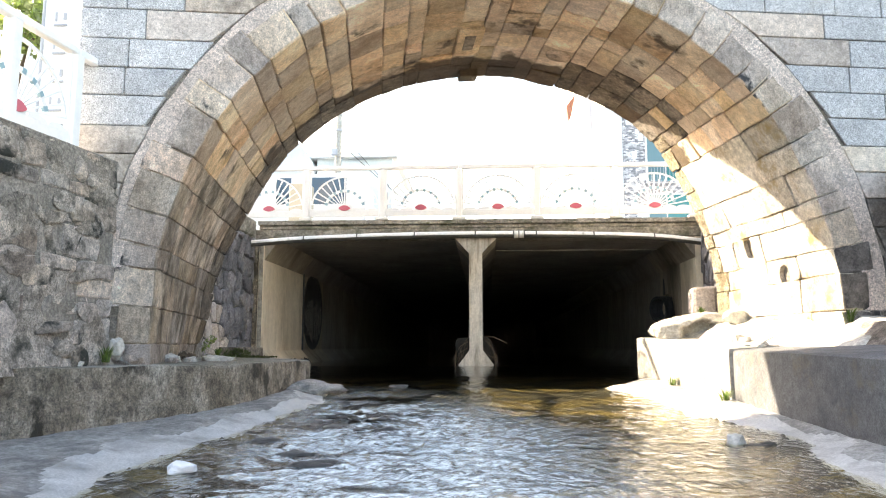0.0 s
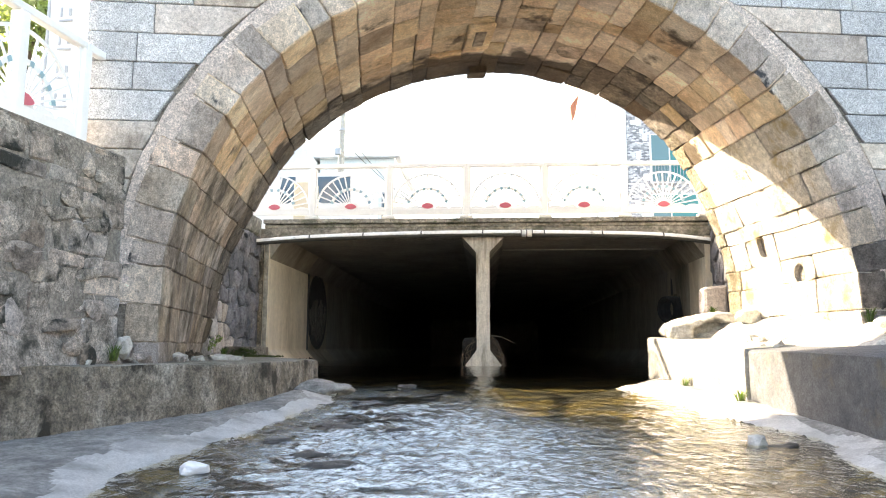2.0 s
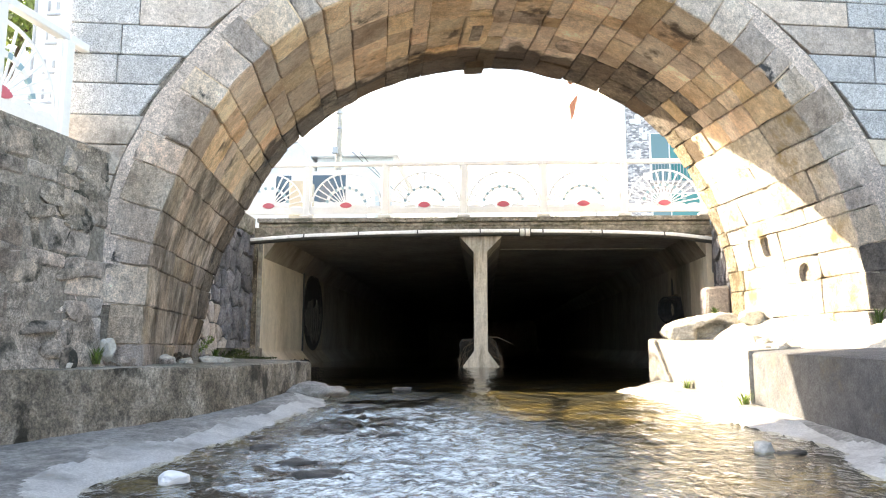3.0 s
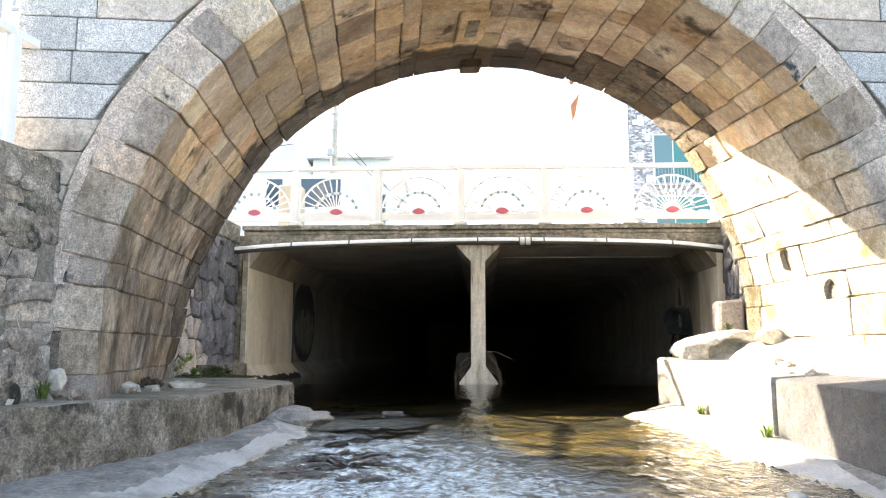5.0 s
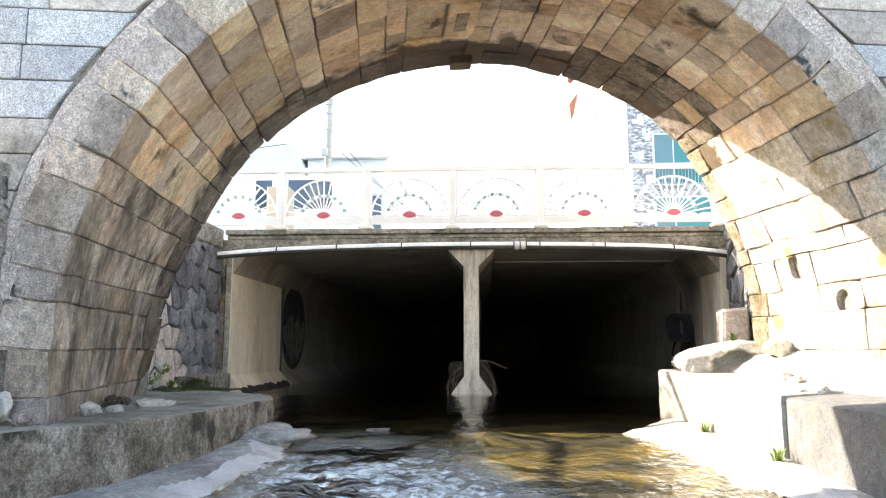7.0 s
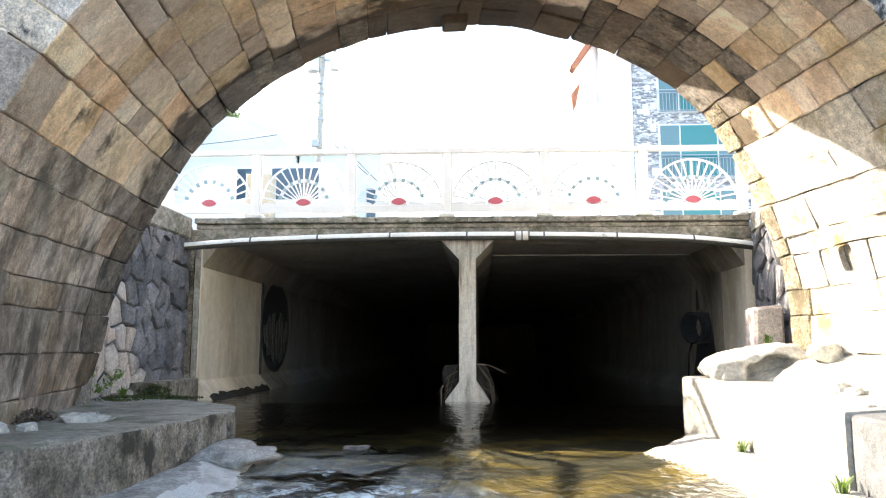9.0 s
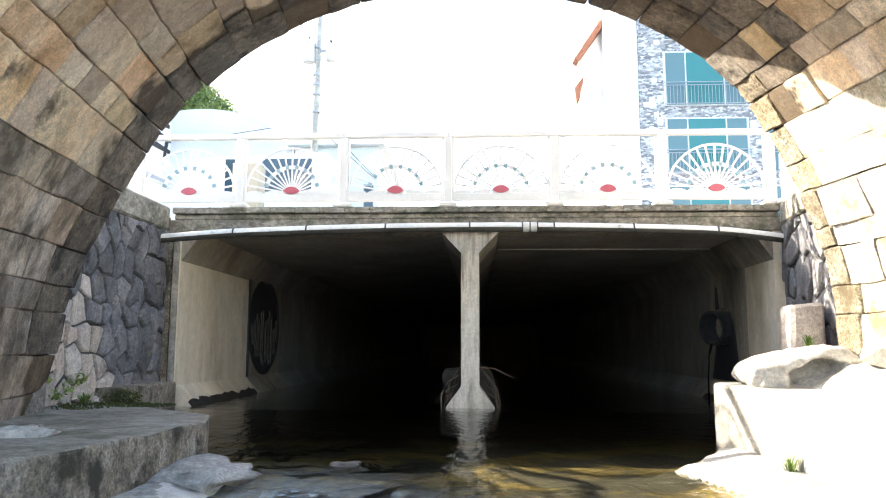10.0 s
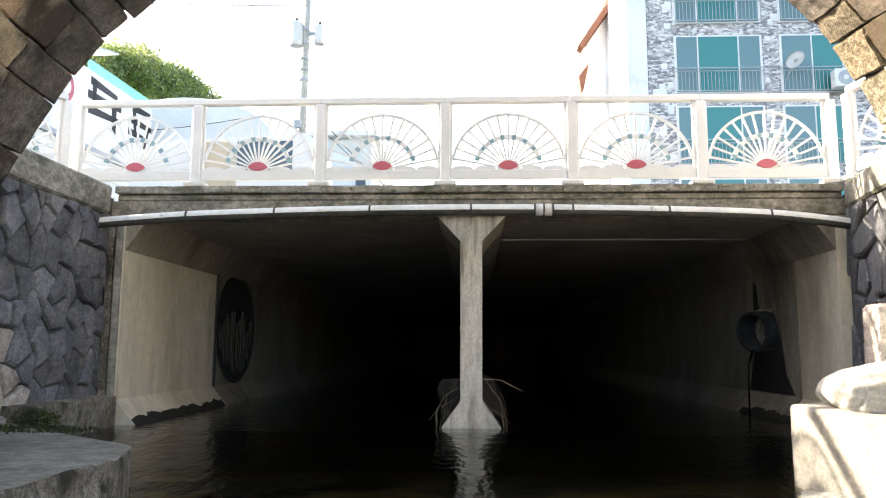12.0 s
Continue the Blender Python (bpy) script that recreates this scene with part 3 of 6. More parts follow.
# how far the worn far mouth departs from a true circle, by angle from the east springing
SWELL = [(0.0, -0.12), (0.15, -0.08), (0.45, -0.04), (0.57, 0.0), (0.73, 0.10), (0.89, 0.14), (1.17, 0.07), (1.44, 0.04), (1.86, -0.01), (2.05, 0.0), (2.4, 0.04), (2.72, 0.03), (2.86, 0.11), (3.1416, 0.25)]


def swell(ang):
    for (a, p), (b, q) in zip(SWELL, SWELL[1:]):
        if ang <= b:
            return p + (q - p) * max(0.0, (ang - a) / (b - a))
    return SWELL[-1][1]


def vault(v, r, cosa, z):
    """A point of the vault: v from the near face (0) to the far face (1), r * cosa across."""
    r += v * swell(math.acos(max(-1.0, min(1.0, cosa))))
    if cosa <= -1.0:
        r += v * 0.27 * max(0.0, Z_SPRING - max(z, 0.0))
    a, b = (1 - v) * FA + v * RA, (1 - v) * FB + v * RB
    x = (C0 + (r - TAPER * (1 - v)) * cosa + AX * a) / (1 - AX * b)
    return Vector((x, a + b * x, z))


def vault_arc(v, r, ang):
    return vault(v, r, math.cos(ang), Z_SPRING + (r - TAPER * (1 - v) + v * swell(ang)) * math.sin(ang))


WLEVEL = [(-30, -0.72), (-3, -0.66), (3, -0.58), (5, -0.52), (7, -0.42), (9, -0.29), (11, -0.12), (13, -0.01), (40, 0.0)]


def wl(y):
    for (a, p), (b, q) in zip(WLEVEL, WLEVEL[1:]):
        if y <= b:
            return p + (q - p) * max(0.0, (y - a) / (b - a))
    return 0.0


# ---- ground, water, bed ----
def ground():
    """One sheet: streets on both banks, the bed of the stream, out to the horizon."""
    bm = bmesh.new()
    far = 600
    def quad(x0, x1, y0, y1, z):
        bm.faces.new([bm.verts.new(p) for p in ((x0, y0, z), (x1, y0, z), (x1, y1, z), (x0, y1, z))])
    quad(-far, -4.95, -far, far, 2.55)
    quad(5.6, far, -far, far, 2.55)
    quad(-4.95, 5.6, 61.5, far, 2.55)
    quad(-4.95, 5.6, -far, 61.5, -0.9)
    for x in (-4.95, 5.6):
        bm.faces.new([bm.verts.new(p) for p in ((x, -far, -0.9), (x, 61.5, -0.9), (x, 61.5, 2.55), (x, -far, 2.55))])
    bm.faces.new([bm.verts.new(p) for p in ((-4.95, 61.5, -0.9), (5.6, 61.5, -0.9), (5.6, 61.5, 2.55), (-4.95, 61.5, 2.55))])
    ob = part("ground", bm, ASPHALT)
    tagged(ob, "grey asphalt street ground above the stream", "ground", kind="structure")


def sheet(x0, x1, y0, y1, nx, ny, height):
    bm = bmesh.new()
    g = [[None] * (nx + 1) for _ in range(ny + 1)]
    for j in range(ny + 1):
        y = y0 + (y1 - y0) * j / ny
        for i in range(nx + 1):
            x = x0 + (x1 - x0) * i / nx
            g[j][i] = bm.verts.new((x, y, height(x, y)))
    for j in range(ny):
        for i in range(nx):
            bm.faces.new([g[j][i], g[j][i + 1], g[j + 1][i + 1], g[j + 1][i]])
    return bm


LEFT_EDGE = [(-30, -2.2), (1, -2.0), (2.7, -1.98), (4.0, -2.25), (4.8, -2.12), (6.6, -1.78), (8.0, -1.6), (9.2, -1.7), (9.9, -2.3), (10.3, -5.2), (40, -5.5)]
RIGHT_EDGE = [(-30, 3.1), (3.3, 3.0), (4.2, 3.2), (5.4, 3.38), (6.5, 3.15), (7.8, 2.85), (9.6, 2.42), (10.2, 2.7), (11, 3.3), (12, 4.9), (40, 5.2)]


def along(table, y):
    for (a, p), (b, q) in zip(table, table[1:]):
        if y <= b:
            return p + (q - p) * max(0.0, (y - a) / (b - a))
    return table[-1][1]


def bed_height(x, y):
    l, r = along(LEFT_EDGE, y), along(RIGHT_EDGE, y)
    wob = 0.12 * noise.noise(Vector((x * 1.3, y * 1.3, 0))) + 0.05 * noise.noise(Vector((x * 5, y * 5, 3)))
    inside = min(x - l, r - x) + wob * 1.4
    z = wl(y)
    if inside >= 0:
        deep = -min(0.16 if x < 0.2 or y < 7.5 else 0.08, inside * 0.4) + min(1.0, inside * 4) * 0.04 * noise.noise(Vector((x * 2.2, y * 1.1, 5)))
        if y > 10:
            deep -= 0.1 * min(1.0, inside * 2)
        return z + min(deep, -0.05 * min(1.0, inside * 4))
    return z + min(0.085, -inside * 0.22) + 0.012 * noise.noise(Vector((x * 7, y * 7, 1))) + 0.004 * noise.noise(Vector((x * 25, y * 25, 2)))


def stream():
    bm = sheet(-4.6, 5.2, -8, 14.5, 250, 560, bed_height)
    me_ob = part("stream_bank", bm, BANK, smooth=True)
    me_ob.data.materials.append(BED)
    me_ob.data.materials.append(CRUST)
    for poly in me_ob.data.polygons:
        c = poly.center
        l, r = along(LEFT_EDGE, c.y), along(RIGHT_EDGE, c.y)
        ins = min(c.x - l, r - c.x) + 0.17 * noise.noise(Vector((c.x * 1.3, c.y * 1.3, 0)))
        if ins > 0.02:
            poly.material_index = 1
        elif ins > -0.30 + 0.2 * noise.noise(Vector((c.x * 2.1, c.y * 1.2, 9))) and c.y < 9.8:
            poly.material_index = 2
    tagged(me_ob, "pale silt banks and brown gravel bed of the stream", "stream bank", kind="structure")

    def surf(x, y):
        rapid = max(0.0, 1 - abs(y - 6.5) / 4.0) * max(0.0, 1 - abs(x + 0.6) / 2.2)
        a = 0.009 + 0.032 * rapid if y < 10.5 else 0.0015 + 0.0075 * max(0.0, 11.5 - y)
        return wl(y) + a * noise.noise(Vector((x * 4.2, y * 2.6, 0))) + 0.5 * a * noise.noise(Vector((x * 11, y * 6, 4)))
    wb = sheet(-4.6, 5.2, -12, 13.0, 196, 500, surf)
    ob = part("water", wb, WATER, smooth=True)
    tagged(ob, "shallow rippling stream water over a brown bed", "water", kind="structure")
    wb = sheet(-4.5, 5.2, 13.0, 60.0, 60, 200, lambda x, y: 0.001 * noise.noise(Vector((x * 3, y * 3, 0))) - 0.01)
    ob = part("water", wb, WATER, smooth=True)
    tagged(ob, "still dark water under the culvert", "water", kind="structure")
    db = bmesh.new()
    db.faces.new([db.verts.new(p) for p in ((-4.6, 14.4, -0.25), (5.3, 14.4, -0.25), (5.3, 60.8, -0.25), (-4.6, 60.8, -0.25))])
    tagged(part("culvert_bed", db, BED), "brown silt bed inside the culvert", "stream bed", kind="structure")


# ---- the stone arch bridge ----
WEST = -3.97
SOCKETS = [(0.362, 0.131, 0.13, 0.15, False), (0.606, 0.25, 0.11, 0.15, True)]


def socket(pts, hole):
    """A vault stone with a hole sunk into its inner face."""
    fu, fv, hw, hh, square = hole
    bm = bmesh.new()
    P = [Vector(p) for p in pts]
    A, B, C, D = P[0], P[1], P[5], P[4]
    deep = ((P[3] - P[0]) + (P[2] - P[1])).normalized() * 0.17
    lu, lv = (B - A).length, (D - A).length
    def at(u, v):
        return A.lerp(B, u).lerp(D.lerp(C, u), v)
    n = 24
    ring, edge, low = [], [], []
    for k in range(n):
        t = 2 * math.pi * (k + 0.5) / n
        c, s = math.cos(t), math.sin(t)
        if square:
            m = max(abs(c), abs(s)) ** 0.85
            c2, s2 = c / m, s / m
        else:
            c2, s2 = c, s
        wob = 1 + 0.06 * math.sin(3 * t + 1)
        u, v = fu + c2 * hw / lu * wob, fv + s2 * hh / lv * wob
        ring.append(bm.verts.new(at(u, v)))
        low.append(bm.verts.new(at(u, v) + deep))
        sc = min((1 - fu) / c if c > 1e-6 else (fu / -c if c < -1e-6 else 9), (1 - fv) / s if s > 1e-6 else (fv / -s if s < -1e-6 else 9))
        edge.append(bm.verts.new(at(fu + c * sc, fv + s * sc)))
    out = [bm.verts.new(v.co + deep * 1.6) for v in edge]
    for k in range(n):
        bm.faces.new([ring[k - 1], ring[k], edge[k], edge[k - 1]])
        bm.faces.new([ring[k - 1], ring[k], low[k], low[k - 1]])
        bm.faces.new([edge[k - 1], edge[k], out[k], out[k - 1]])
    bm.faces.new(low)
    return bm


def stone_bridge():
    bridge = thing("stone_arch_bridge", "old stone arch bridge of tan and grey blocks", "bridge", (0.6, 8.5, 0), kind="structure")
    rng = random.Random(5)
    # mortar core behind the stones: the vault's back and the fill
    bm = bmesh.new()
    arcs = [math.pi * k / 40 for k in range(41)]
    inner = [[bm.verts.new(q) for q in [vault(v, R_ARCH + 0.07, 1, -0.9)] + [vault_arc(v, R_ARCH + 0.07, a) for a in arcs] + [vault(v, R_ARCH + 0.07, -1, -0.9)]] for v in (0.012, 0.988)]
    fronts = []
    for s in (0, 1):
        yq = (lambda x: FA + FB * x + 0.045) if s == 0 else (lambda x: RA + RB * x - 0.045)
        ring = inner[s]
        n = len(ring)
        top = [bm.verts.new((ring[i].co.x if 1 < i < n - 2 else (8.6 if i < 2 else WEST), 0, 6.05 if 0 < i < n - 1 else -0.9)) for i in range(n)]
        for t in top:
            t.co.y = yq(t.co.x)
        fronts.append(top)
        for i in range(n - 1):
            bm.faces.new([ring[i], ring[i + 1], top[i + 1], top[i]])
    for rows in (inner, fronts):
        for i in range(len(arcs) + 1):
            bm.faces.new([rows[0][i], rows[0][i + 1], rows[1][i + 1], rows[1][i]])
    bmesh.ops.recalc_face_normals(bm, faces=bm.faces)
    under(part("core", bm, MORTAR), bridge)

    # courses of the vault: jamb courses below the springing, wedge stones above
    step = 0.37 / R_ARCH
    n_arc = round(math.pi / step)
    courses = []
    for side in (1, -1):
        z = Z_SPRING
        while z > -0.5:
            h = rng.uniform(0.33, 0.42)
            courses.append(("jamb", side, z - h, z))
            z -= h
    cuts = [math.pi * k / n_arc + (rng.uniform(-0.022, 0.022) if 0 < k < n_arc else 0) for k in range(n_arc + 1)]
    for k in range(n_arc):
        courses.append(("arc", 0, cuts[k], cuts[k + 1]))
    g = 0.002
    for ci, (kind, side, a, b) in enumerate(courses):
        vs = [0.0]
        first = rng.choice((0.14, 0.2, 0.26))
        vs.append(first)
        held = [s for s in SOCKETS if kind == "arc" and a < s[1] < b]
        if held:
            vs = [0.0, held[0][0] - 0.11, held[0][0] + 0.13]
        sunny = (kind == "jamb" and side > 0) or (kind == "arc" and (a + b) / 2 < 0.66)
        while vs[-1] < 0.99:
            nx = vs[-1] + rng.uniform(0.16, 0.30) if sunny else vs[-1] + rng.choice((rng.uniform(0.08, 0.13), rng.uniform(0.12, 0.19)))
            vs.append(1.0 if nx > 0.88 else nx)
        if sunny:
            vs = [q for q in vs if q < 0.745] + [rng.uniform(0.85, 0.91), 1.0]
        for j in range(len(vs) - 1):
            v0, v1 = vs[j] + (g / 3.6 if j else 0), vs[j + 1] - (g / 3.6 if j < len(vs) - 2 else 0)
            edge = j == 0 or j == len(vs) - 2
            dep = RING + rng.uniform(-0.10, 0.07) if edge else 0.3
            off = rng.uniform(-0.011, 0.011)
            hole = None
            for hv, ht, hw, hh, sq in SOCKETS:
                if kind == "arc" and a < ht < b and vs[j] < hv < vs[j + 1]:
                    hole = ((hv - vs[j]) / (vs[j + 1] - vs[j]), (ht - a) / (b - a), hw, hh, sq)
            if j == 0:
                v0 -= rng.uniform(0.0, 0.006)
            r0, r1 = R_ARCH + off, R_ARCH + dep
            if kind == "jamb":
                pts = [vault(v, r, side, z) for z in (a + g, b - g) for v, r in ((v0, r0), (v1, r0), (v1, r1), (v0, r1))]
            else:
                ga = g / R_ARCH
                pts = [vault_arc(v, r, t) for t in (a + ga, b - ga) for v, r in ((v0, r0), (v1, r0), (v1, r1), (v0, r1))]
            pts = [q + Vector((rng.uniform(-1, 1), rng.uniform(-1, 1), rng.uniform(-1, 1))) * 0.010 for q in pts]
            far_east = j == len(vs) - 2 and ((kind == "jamb" and side > 0) or (kind == "arc" and (a + b) / 2 < 0.80))
            bm = socket(pts, hole) if hole else worn(chamfered(pts, 0.02), 0.017, 4) if far_east else worn(chamfered(pts, rng.uniform(0.012, 0.022) if j == 0 else rng.choice((0.004, 0.006, 0.008) if sunny else (0.006, 0.009, 0.013, 0.02))), 0.013 if j == 0 else 0.012, 3)
            bmesh.ops.recalc_face_normals(bm, faces=bm.faces)
            mid = (a + b) / 2
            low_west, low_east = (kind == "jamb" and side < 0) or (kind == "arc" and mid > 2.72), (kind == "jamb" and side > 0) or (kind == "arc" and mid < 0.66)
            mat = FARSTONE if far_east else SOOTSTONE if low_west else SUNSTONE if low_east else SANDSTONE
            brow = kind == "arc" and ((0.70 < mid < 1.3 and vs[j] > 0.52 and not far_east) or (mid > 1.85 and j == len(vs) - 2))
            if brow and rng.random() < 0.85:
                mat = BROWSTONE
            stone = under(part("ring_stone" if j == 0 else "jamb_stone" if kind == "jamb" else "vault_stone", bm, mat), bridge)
            if j == 0:
                # the dressed front of a ring stone; RINGSTONE's greyer tone paints in skylight
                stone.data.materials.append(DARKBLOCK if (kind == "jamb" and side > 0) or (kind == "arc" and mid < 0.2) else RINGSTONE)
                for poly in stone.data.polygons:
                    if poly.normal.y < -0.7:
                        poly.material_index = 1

    # pale pointing between the ring and the face blocks
    bm = bmesh.new()
    rows = []
    for k in range(121):
        t = math.pi * k / 120
        row = []
        for r in (R_ARCH + RING - 0.16, R_ARCH + RING - 0.03, R_ARCH + RING + 0.05, R_ARCH + RING + 0.14):
            r2 = r + 0.035 * noise.noise(Vector((t * 9, r * 0.5, 2)))
            q = vault_arc(0.0, r2, t)
            row.append(bm.verts.new((q.x, FA + FB * q.x + 0.004 + 0.014 * noise.noise(Vector((t * 30, r * 9, 0))), q.z)))
        rows.append(row)
    for ra, rb in zip(rows, rows[1:]):
        for k in range(3):
            bm.faces.new([ra[k], rb[k], rb[k + 1], ra[k + 1]])
    bmesh.ops.recalc_face_normals(bm, faces=bm.faces)
    under(part("pointing", bm, PALEMORTAR, smooth=True), bridge)

    # carved stone at the crown and the hanging stub of the old dragon-head stone
    def crown(v0, v1, a0, a1, d0, d1, name, mat, c):
        pts = [vault_arc(v, r, t) for t in (a0, a1) for v, r in ((v0, R_ARCH - d1), (v1, R_ARCH - d1), (v1, R_ARCH + d0), (v0, R_ARCH + d0))]
        bm = chamfered(pts, c)
        bmesh.ops.recalc_face_normals(bm, faces=bm.faces)
        under(part(name, bm, mat), bridge)
    crown(0.43, 0.68, 1.59, 1.685, 0.1, 0.045, "carved_stone", SANDSTONE, 0.02)
    crown(0.48, 0.63, 1.615, 1.66, 0.1, 0.065, "carved_relief", SOOTSTONE, 0.025)
    # weathered oval boss on the east haunch of the vault
    bm = bmesh.new()
    rings = []
    for size, sink in ((1.0, -0.03), (0.94, 0.012), (0.7, 0.022), (0.35, 0.014)):
        rings.append([bm.verts.new(vault_arc(0.625 + 0.062 * size * math.cos(q) * (1 + 0.06 * math.sin(3 * q)), R_ARCH - sink, 1.292 + 0.05 * size * math.sin(q))) for q in (2 * math.pi * k / 28 for k in range(28))])
    for ra, rb in zip(rings, rings[1:]):
        for k in range(28):
            bm.faces.new([ra[k - 1], ra[k], rb[k], rb[k - 1]])
    bm.faces.new(rings[-1])
    bmesh.ops.recalc_face_normals(bm, faces=bm.faces)
    under(part("oval_boss", bm, SOOTSTONE, label="dark weathered oval boss"), bridge)
    crown(0.90, 0.985, 1.565, 1.64, 0.1, 0.12, "hanging_stub", SANDSTONE, 0.015)

    # face blocks in level courses, near and far face
    for face in (0, 1):
        yv = (lambda x: FA + FB * x) if face == 0 else (lambda x: RA + RB * x)
        sgn = 1 if face == 0 else -1
        cx = vault(face, R_ARCH, 0, 1).x
        z = -0.5
        ro = R_ARCH + RING + (0.06 - TAPER if face == 0 else 0.085)
        while z < 6.0:
            h = rng.uniform(0.31, 0.36)
            z1 = z + h
            spans = []
            def xr(zz):
                d = zz - Z_SPRING
                if d <= 0:
                    return ro
                return math.sqrt(max(ro * ro - d * d, 0.0))
            hb, ht = xr(z), xr(z1)
            if face == 0 and hb > 0.3:
                hb, ht = hb + rng.uniform(-0.02, 0.09), ht + rng.uniform(-0.02, 0.09)
            if hb > 0.02:
                spans = [(WEST, WEST, cx - hb, cx - ht), (cx + hb, cx + ht, 8.4, 8.4)]
            else:
                spans = [(WEST, WEST, 8.4, 8.4)]
            for (xb0, xt0, xb1, xt1) in spans:
                if min(xb1, xt1) - max(xb0, xt0) < 0.12:
                    continue
                cur_b, cur_t = xb0, xt0
                while True:
                    w = rng.uniform(0.45, 0.95)
                    nb = max(cur_b, cur_t) + w
                    nt = nb
                    last = nb > min(xb1, xt1) - 0.35
                    if last:
                        nb, nt = xb1, xt1
                    d = rng.uniform(0.0, 0.012)
                    q = []
                    for zz, l, r in ((z + 0.005, cur_b, nb), (z1 - 0.005, cur_t, nt)):
                        l, r = l + 0.005, max(r - 0.005, l + 0.03)
                        q += [(l, yv(l) - sgn * d, zz), (r, yv(r) - sgn * d, zz), (r, yv(r) + sgn * 0.2, zz), (l, yv(l) + sgn * 0.2, zz)]
                    bm = chamfered(q, 0.010)
                    bmesh.ops.recalc_face_normals(bm, faces=bm.faces)
                    near_ring = (cur_b < cx and last) or (cur_b > cx and cur_b == xb0)
                    old = near_ring and rng.random() < 0.55 or z < 2.5 or (z < 3.0 and rng.random() < 0.5)
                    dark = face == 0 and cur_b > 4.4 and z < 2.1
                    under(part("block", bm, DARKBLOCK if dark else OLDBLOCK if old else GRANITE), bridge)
                    if last:
                        break
                    cur_b, cur_t = nb, nt
            z = z1
    # road slab and plain parapets on top
    for name, y0, y1, z0, z1 in (("deck", 0.0, 1.0, 6.05, 6.2), ("parapet", 0.0, 0.07, 6.2, 6.7), ("parapet", 0.93, 1.0, 6.2, 6.7)):
        q = []
        for zz in (z0, z1):
            for x, v in ((WEST, y0), (8.6, y0), (8.6, y1), (WEST, y1)):
                q.append((x, (1 - v) * (FA + FB * x) + v * (RA + RB * x), zz))
        bm = chamfered(q, 0.02)
        bmesh.ops.recalc_face_normals(bm, faces=bm.faces)
        under(part(name, bm, CONCRETE), bridge)


# ---- rubble walls ----
def rubble(parent, place, u0, u1, v0, v1, cell, mat, seed, proud=0.05, name="stone", squash=0.85):
    """Irregular stones over a wall; place(u, v, d) gives a world point d proud of the wall."""
    rng = random.Random(seed)
    rows = max(2, int((v1 - v0) / (cell * squash)))
    cols = max(2, int((u1 - u0) / cell))
    hv, hu = (v1 - v0) / rows, (u1 - u0) / cols
    jit = {}
    def corner(i2, j2):
        if (i2, j2) not in jit:
            jit[i2, j2] = (rng.uniform(-0.33, 0.33) * hu, rng.uniform(-0.33, 0.33) * hv)
        du, dv = jit[i2, j2]
        return (min(max(u0 + i2 * hu / 2 + du, u0), u1), min(max(v0 + j2 * hv / 3 + dv, v0), v1))
    made = []
    for r in range(rows + 1):
        for c in range(cols + 1):
            i, j = 2 * c + (r % 2), 3 * r
            hexa = [corner(i + a, j + b) for a, b in ((-1, -1), (0, -2), (1, -1), (1, 1), (0, 2), (-1, 1))]
            cu, cv = sum(p[0] for p in hexa) / 6, sum(p[1] for p in hexa) / 6
            area = 0.5 * abs(sum(hexa[k - 1][0] * hexa[k][1] - hexa[k][0] * hexa[k - 1][1] for k in range(6)))
            if area < 0.15 * hu * hv:
                continue
            d = proud * rng.uniform(0.5, 1.3)
            tilt = (rng.uniform(-0.12, 0.12), rng.uniform(-0.12, 0.12))
            bm = bmesh.new()
            rings = []
            for shrink, dd in ((0.91, -0.06), (0.90, d * 0.5), (0.79, d * 0.92), (0.45, d)):
                ring = []
                for (u, v) in hexa:
                    uu, vv = cu + (u - cu) * shrink, cv + (v - cv) * shrink
                    ring.append(bm.verts.new(place(uu, vv, dd + (tilt[0] * (uu - cu) + tilt[1] * (vv - cv)) * (dd > 0))))
                rings.append(ring)
            for a, b in zip(rings, rings[1:]):
                for k in range(6):
                    bm.faces.new([a[k - 1], a[k], b[k], b[k - 1]])
            bm.faces.new(rings[-1])
            bmesh.ops.recalc_face_normals(bm, faces=bm.faces)
            made.append(under(part(name, bm, mat), parent))
    return made


def wall_slab(name, a, b, z0, z1, back, mat, label, category="wall", batter=0.0):
    """A wall from plan point a to b, its face on that line, with thickness to the side 'back'."""
    a, b = Vector((*a, 0)), Vector((*b, 0))
    bk = Vector((*back, 0))
    q = [Vector((p.x, p.y, z)) + (bk * batter * (z - z0) if k < 2 else Vector((0, 0, 0))) for z in (z0, z1) for k, p in enumerate((a, b, b + bk, a + bk))]
    bm = chamfered(q, 0.01)
    bmesh.ops.recalc_face_normals(bm, faces=bm.faces)
    ob = part(name, bm, mat)
    return tagged(ob, label, category, kind="structure")


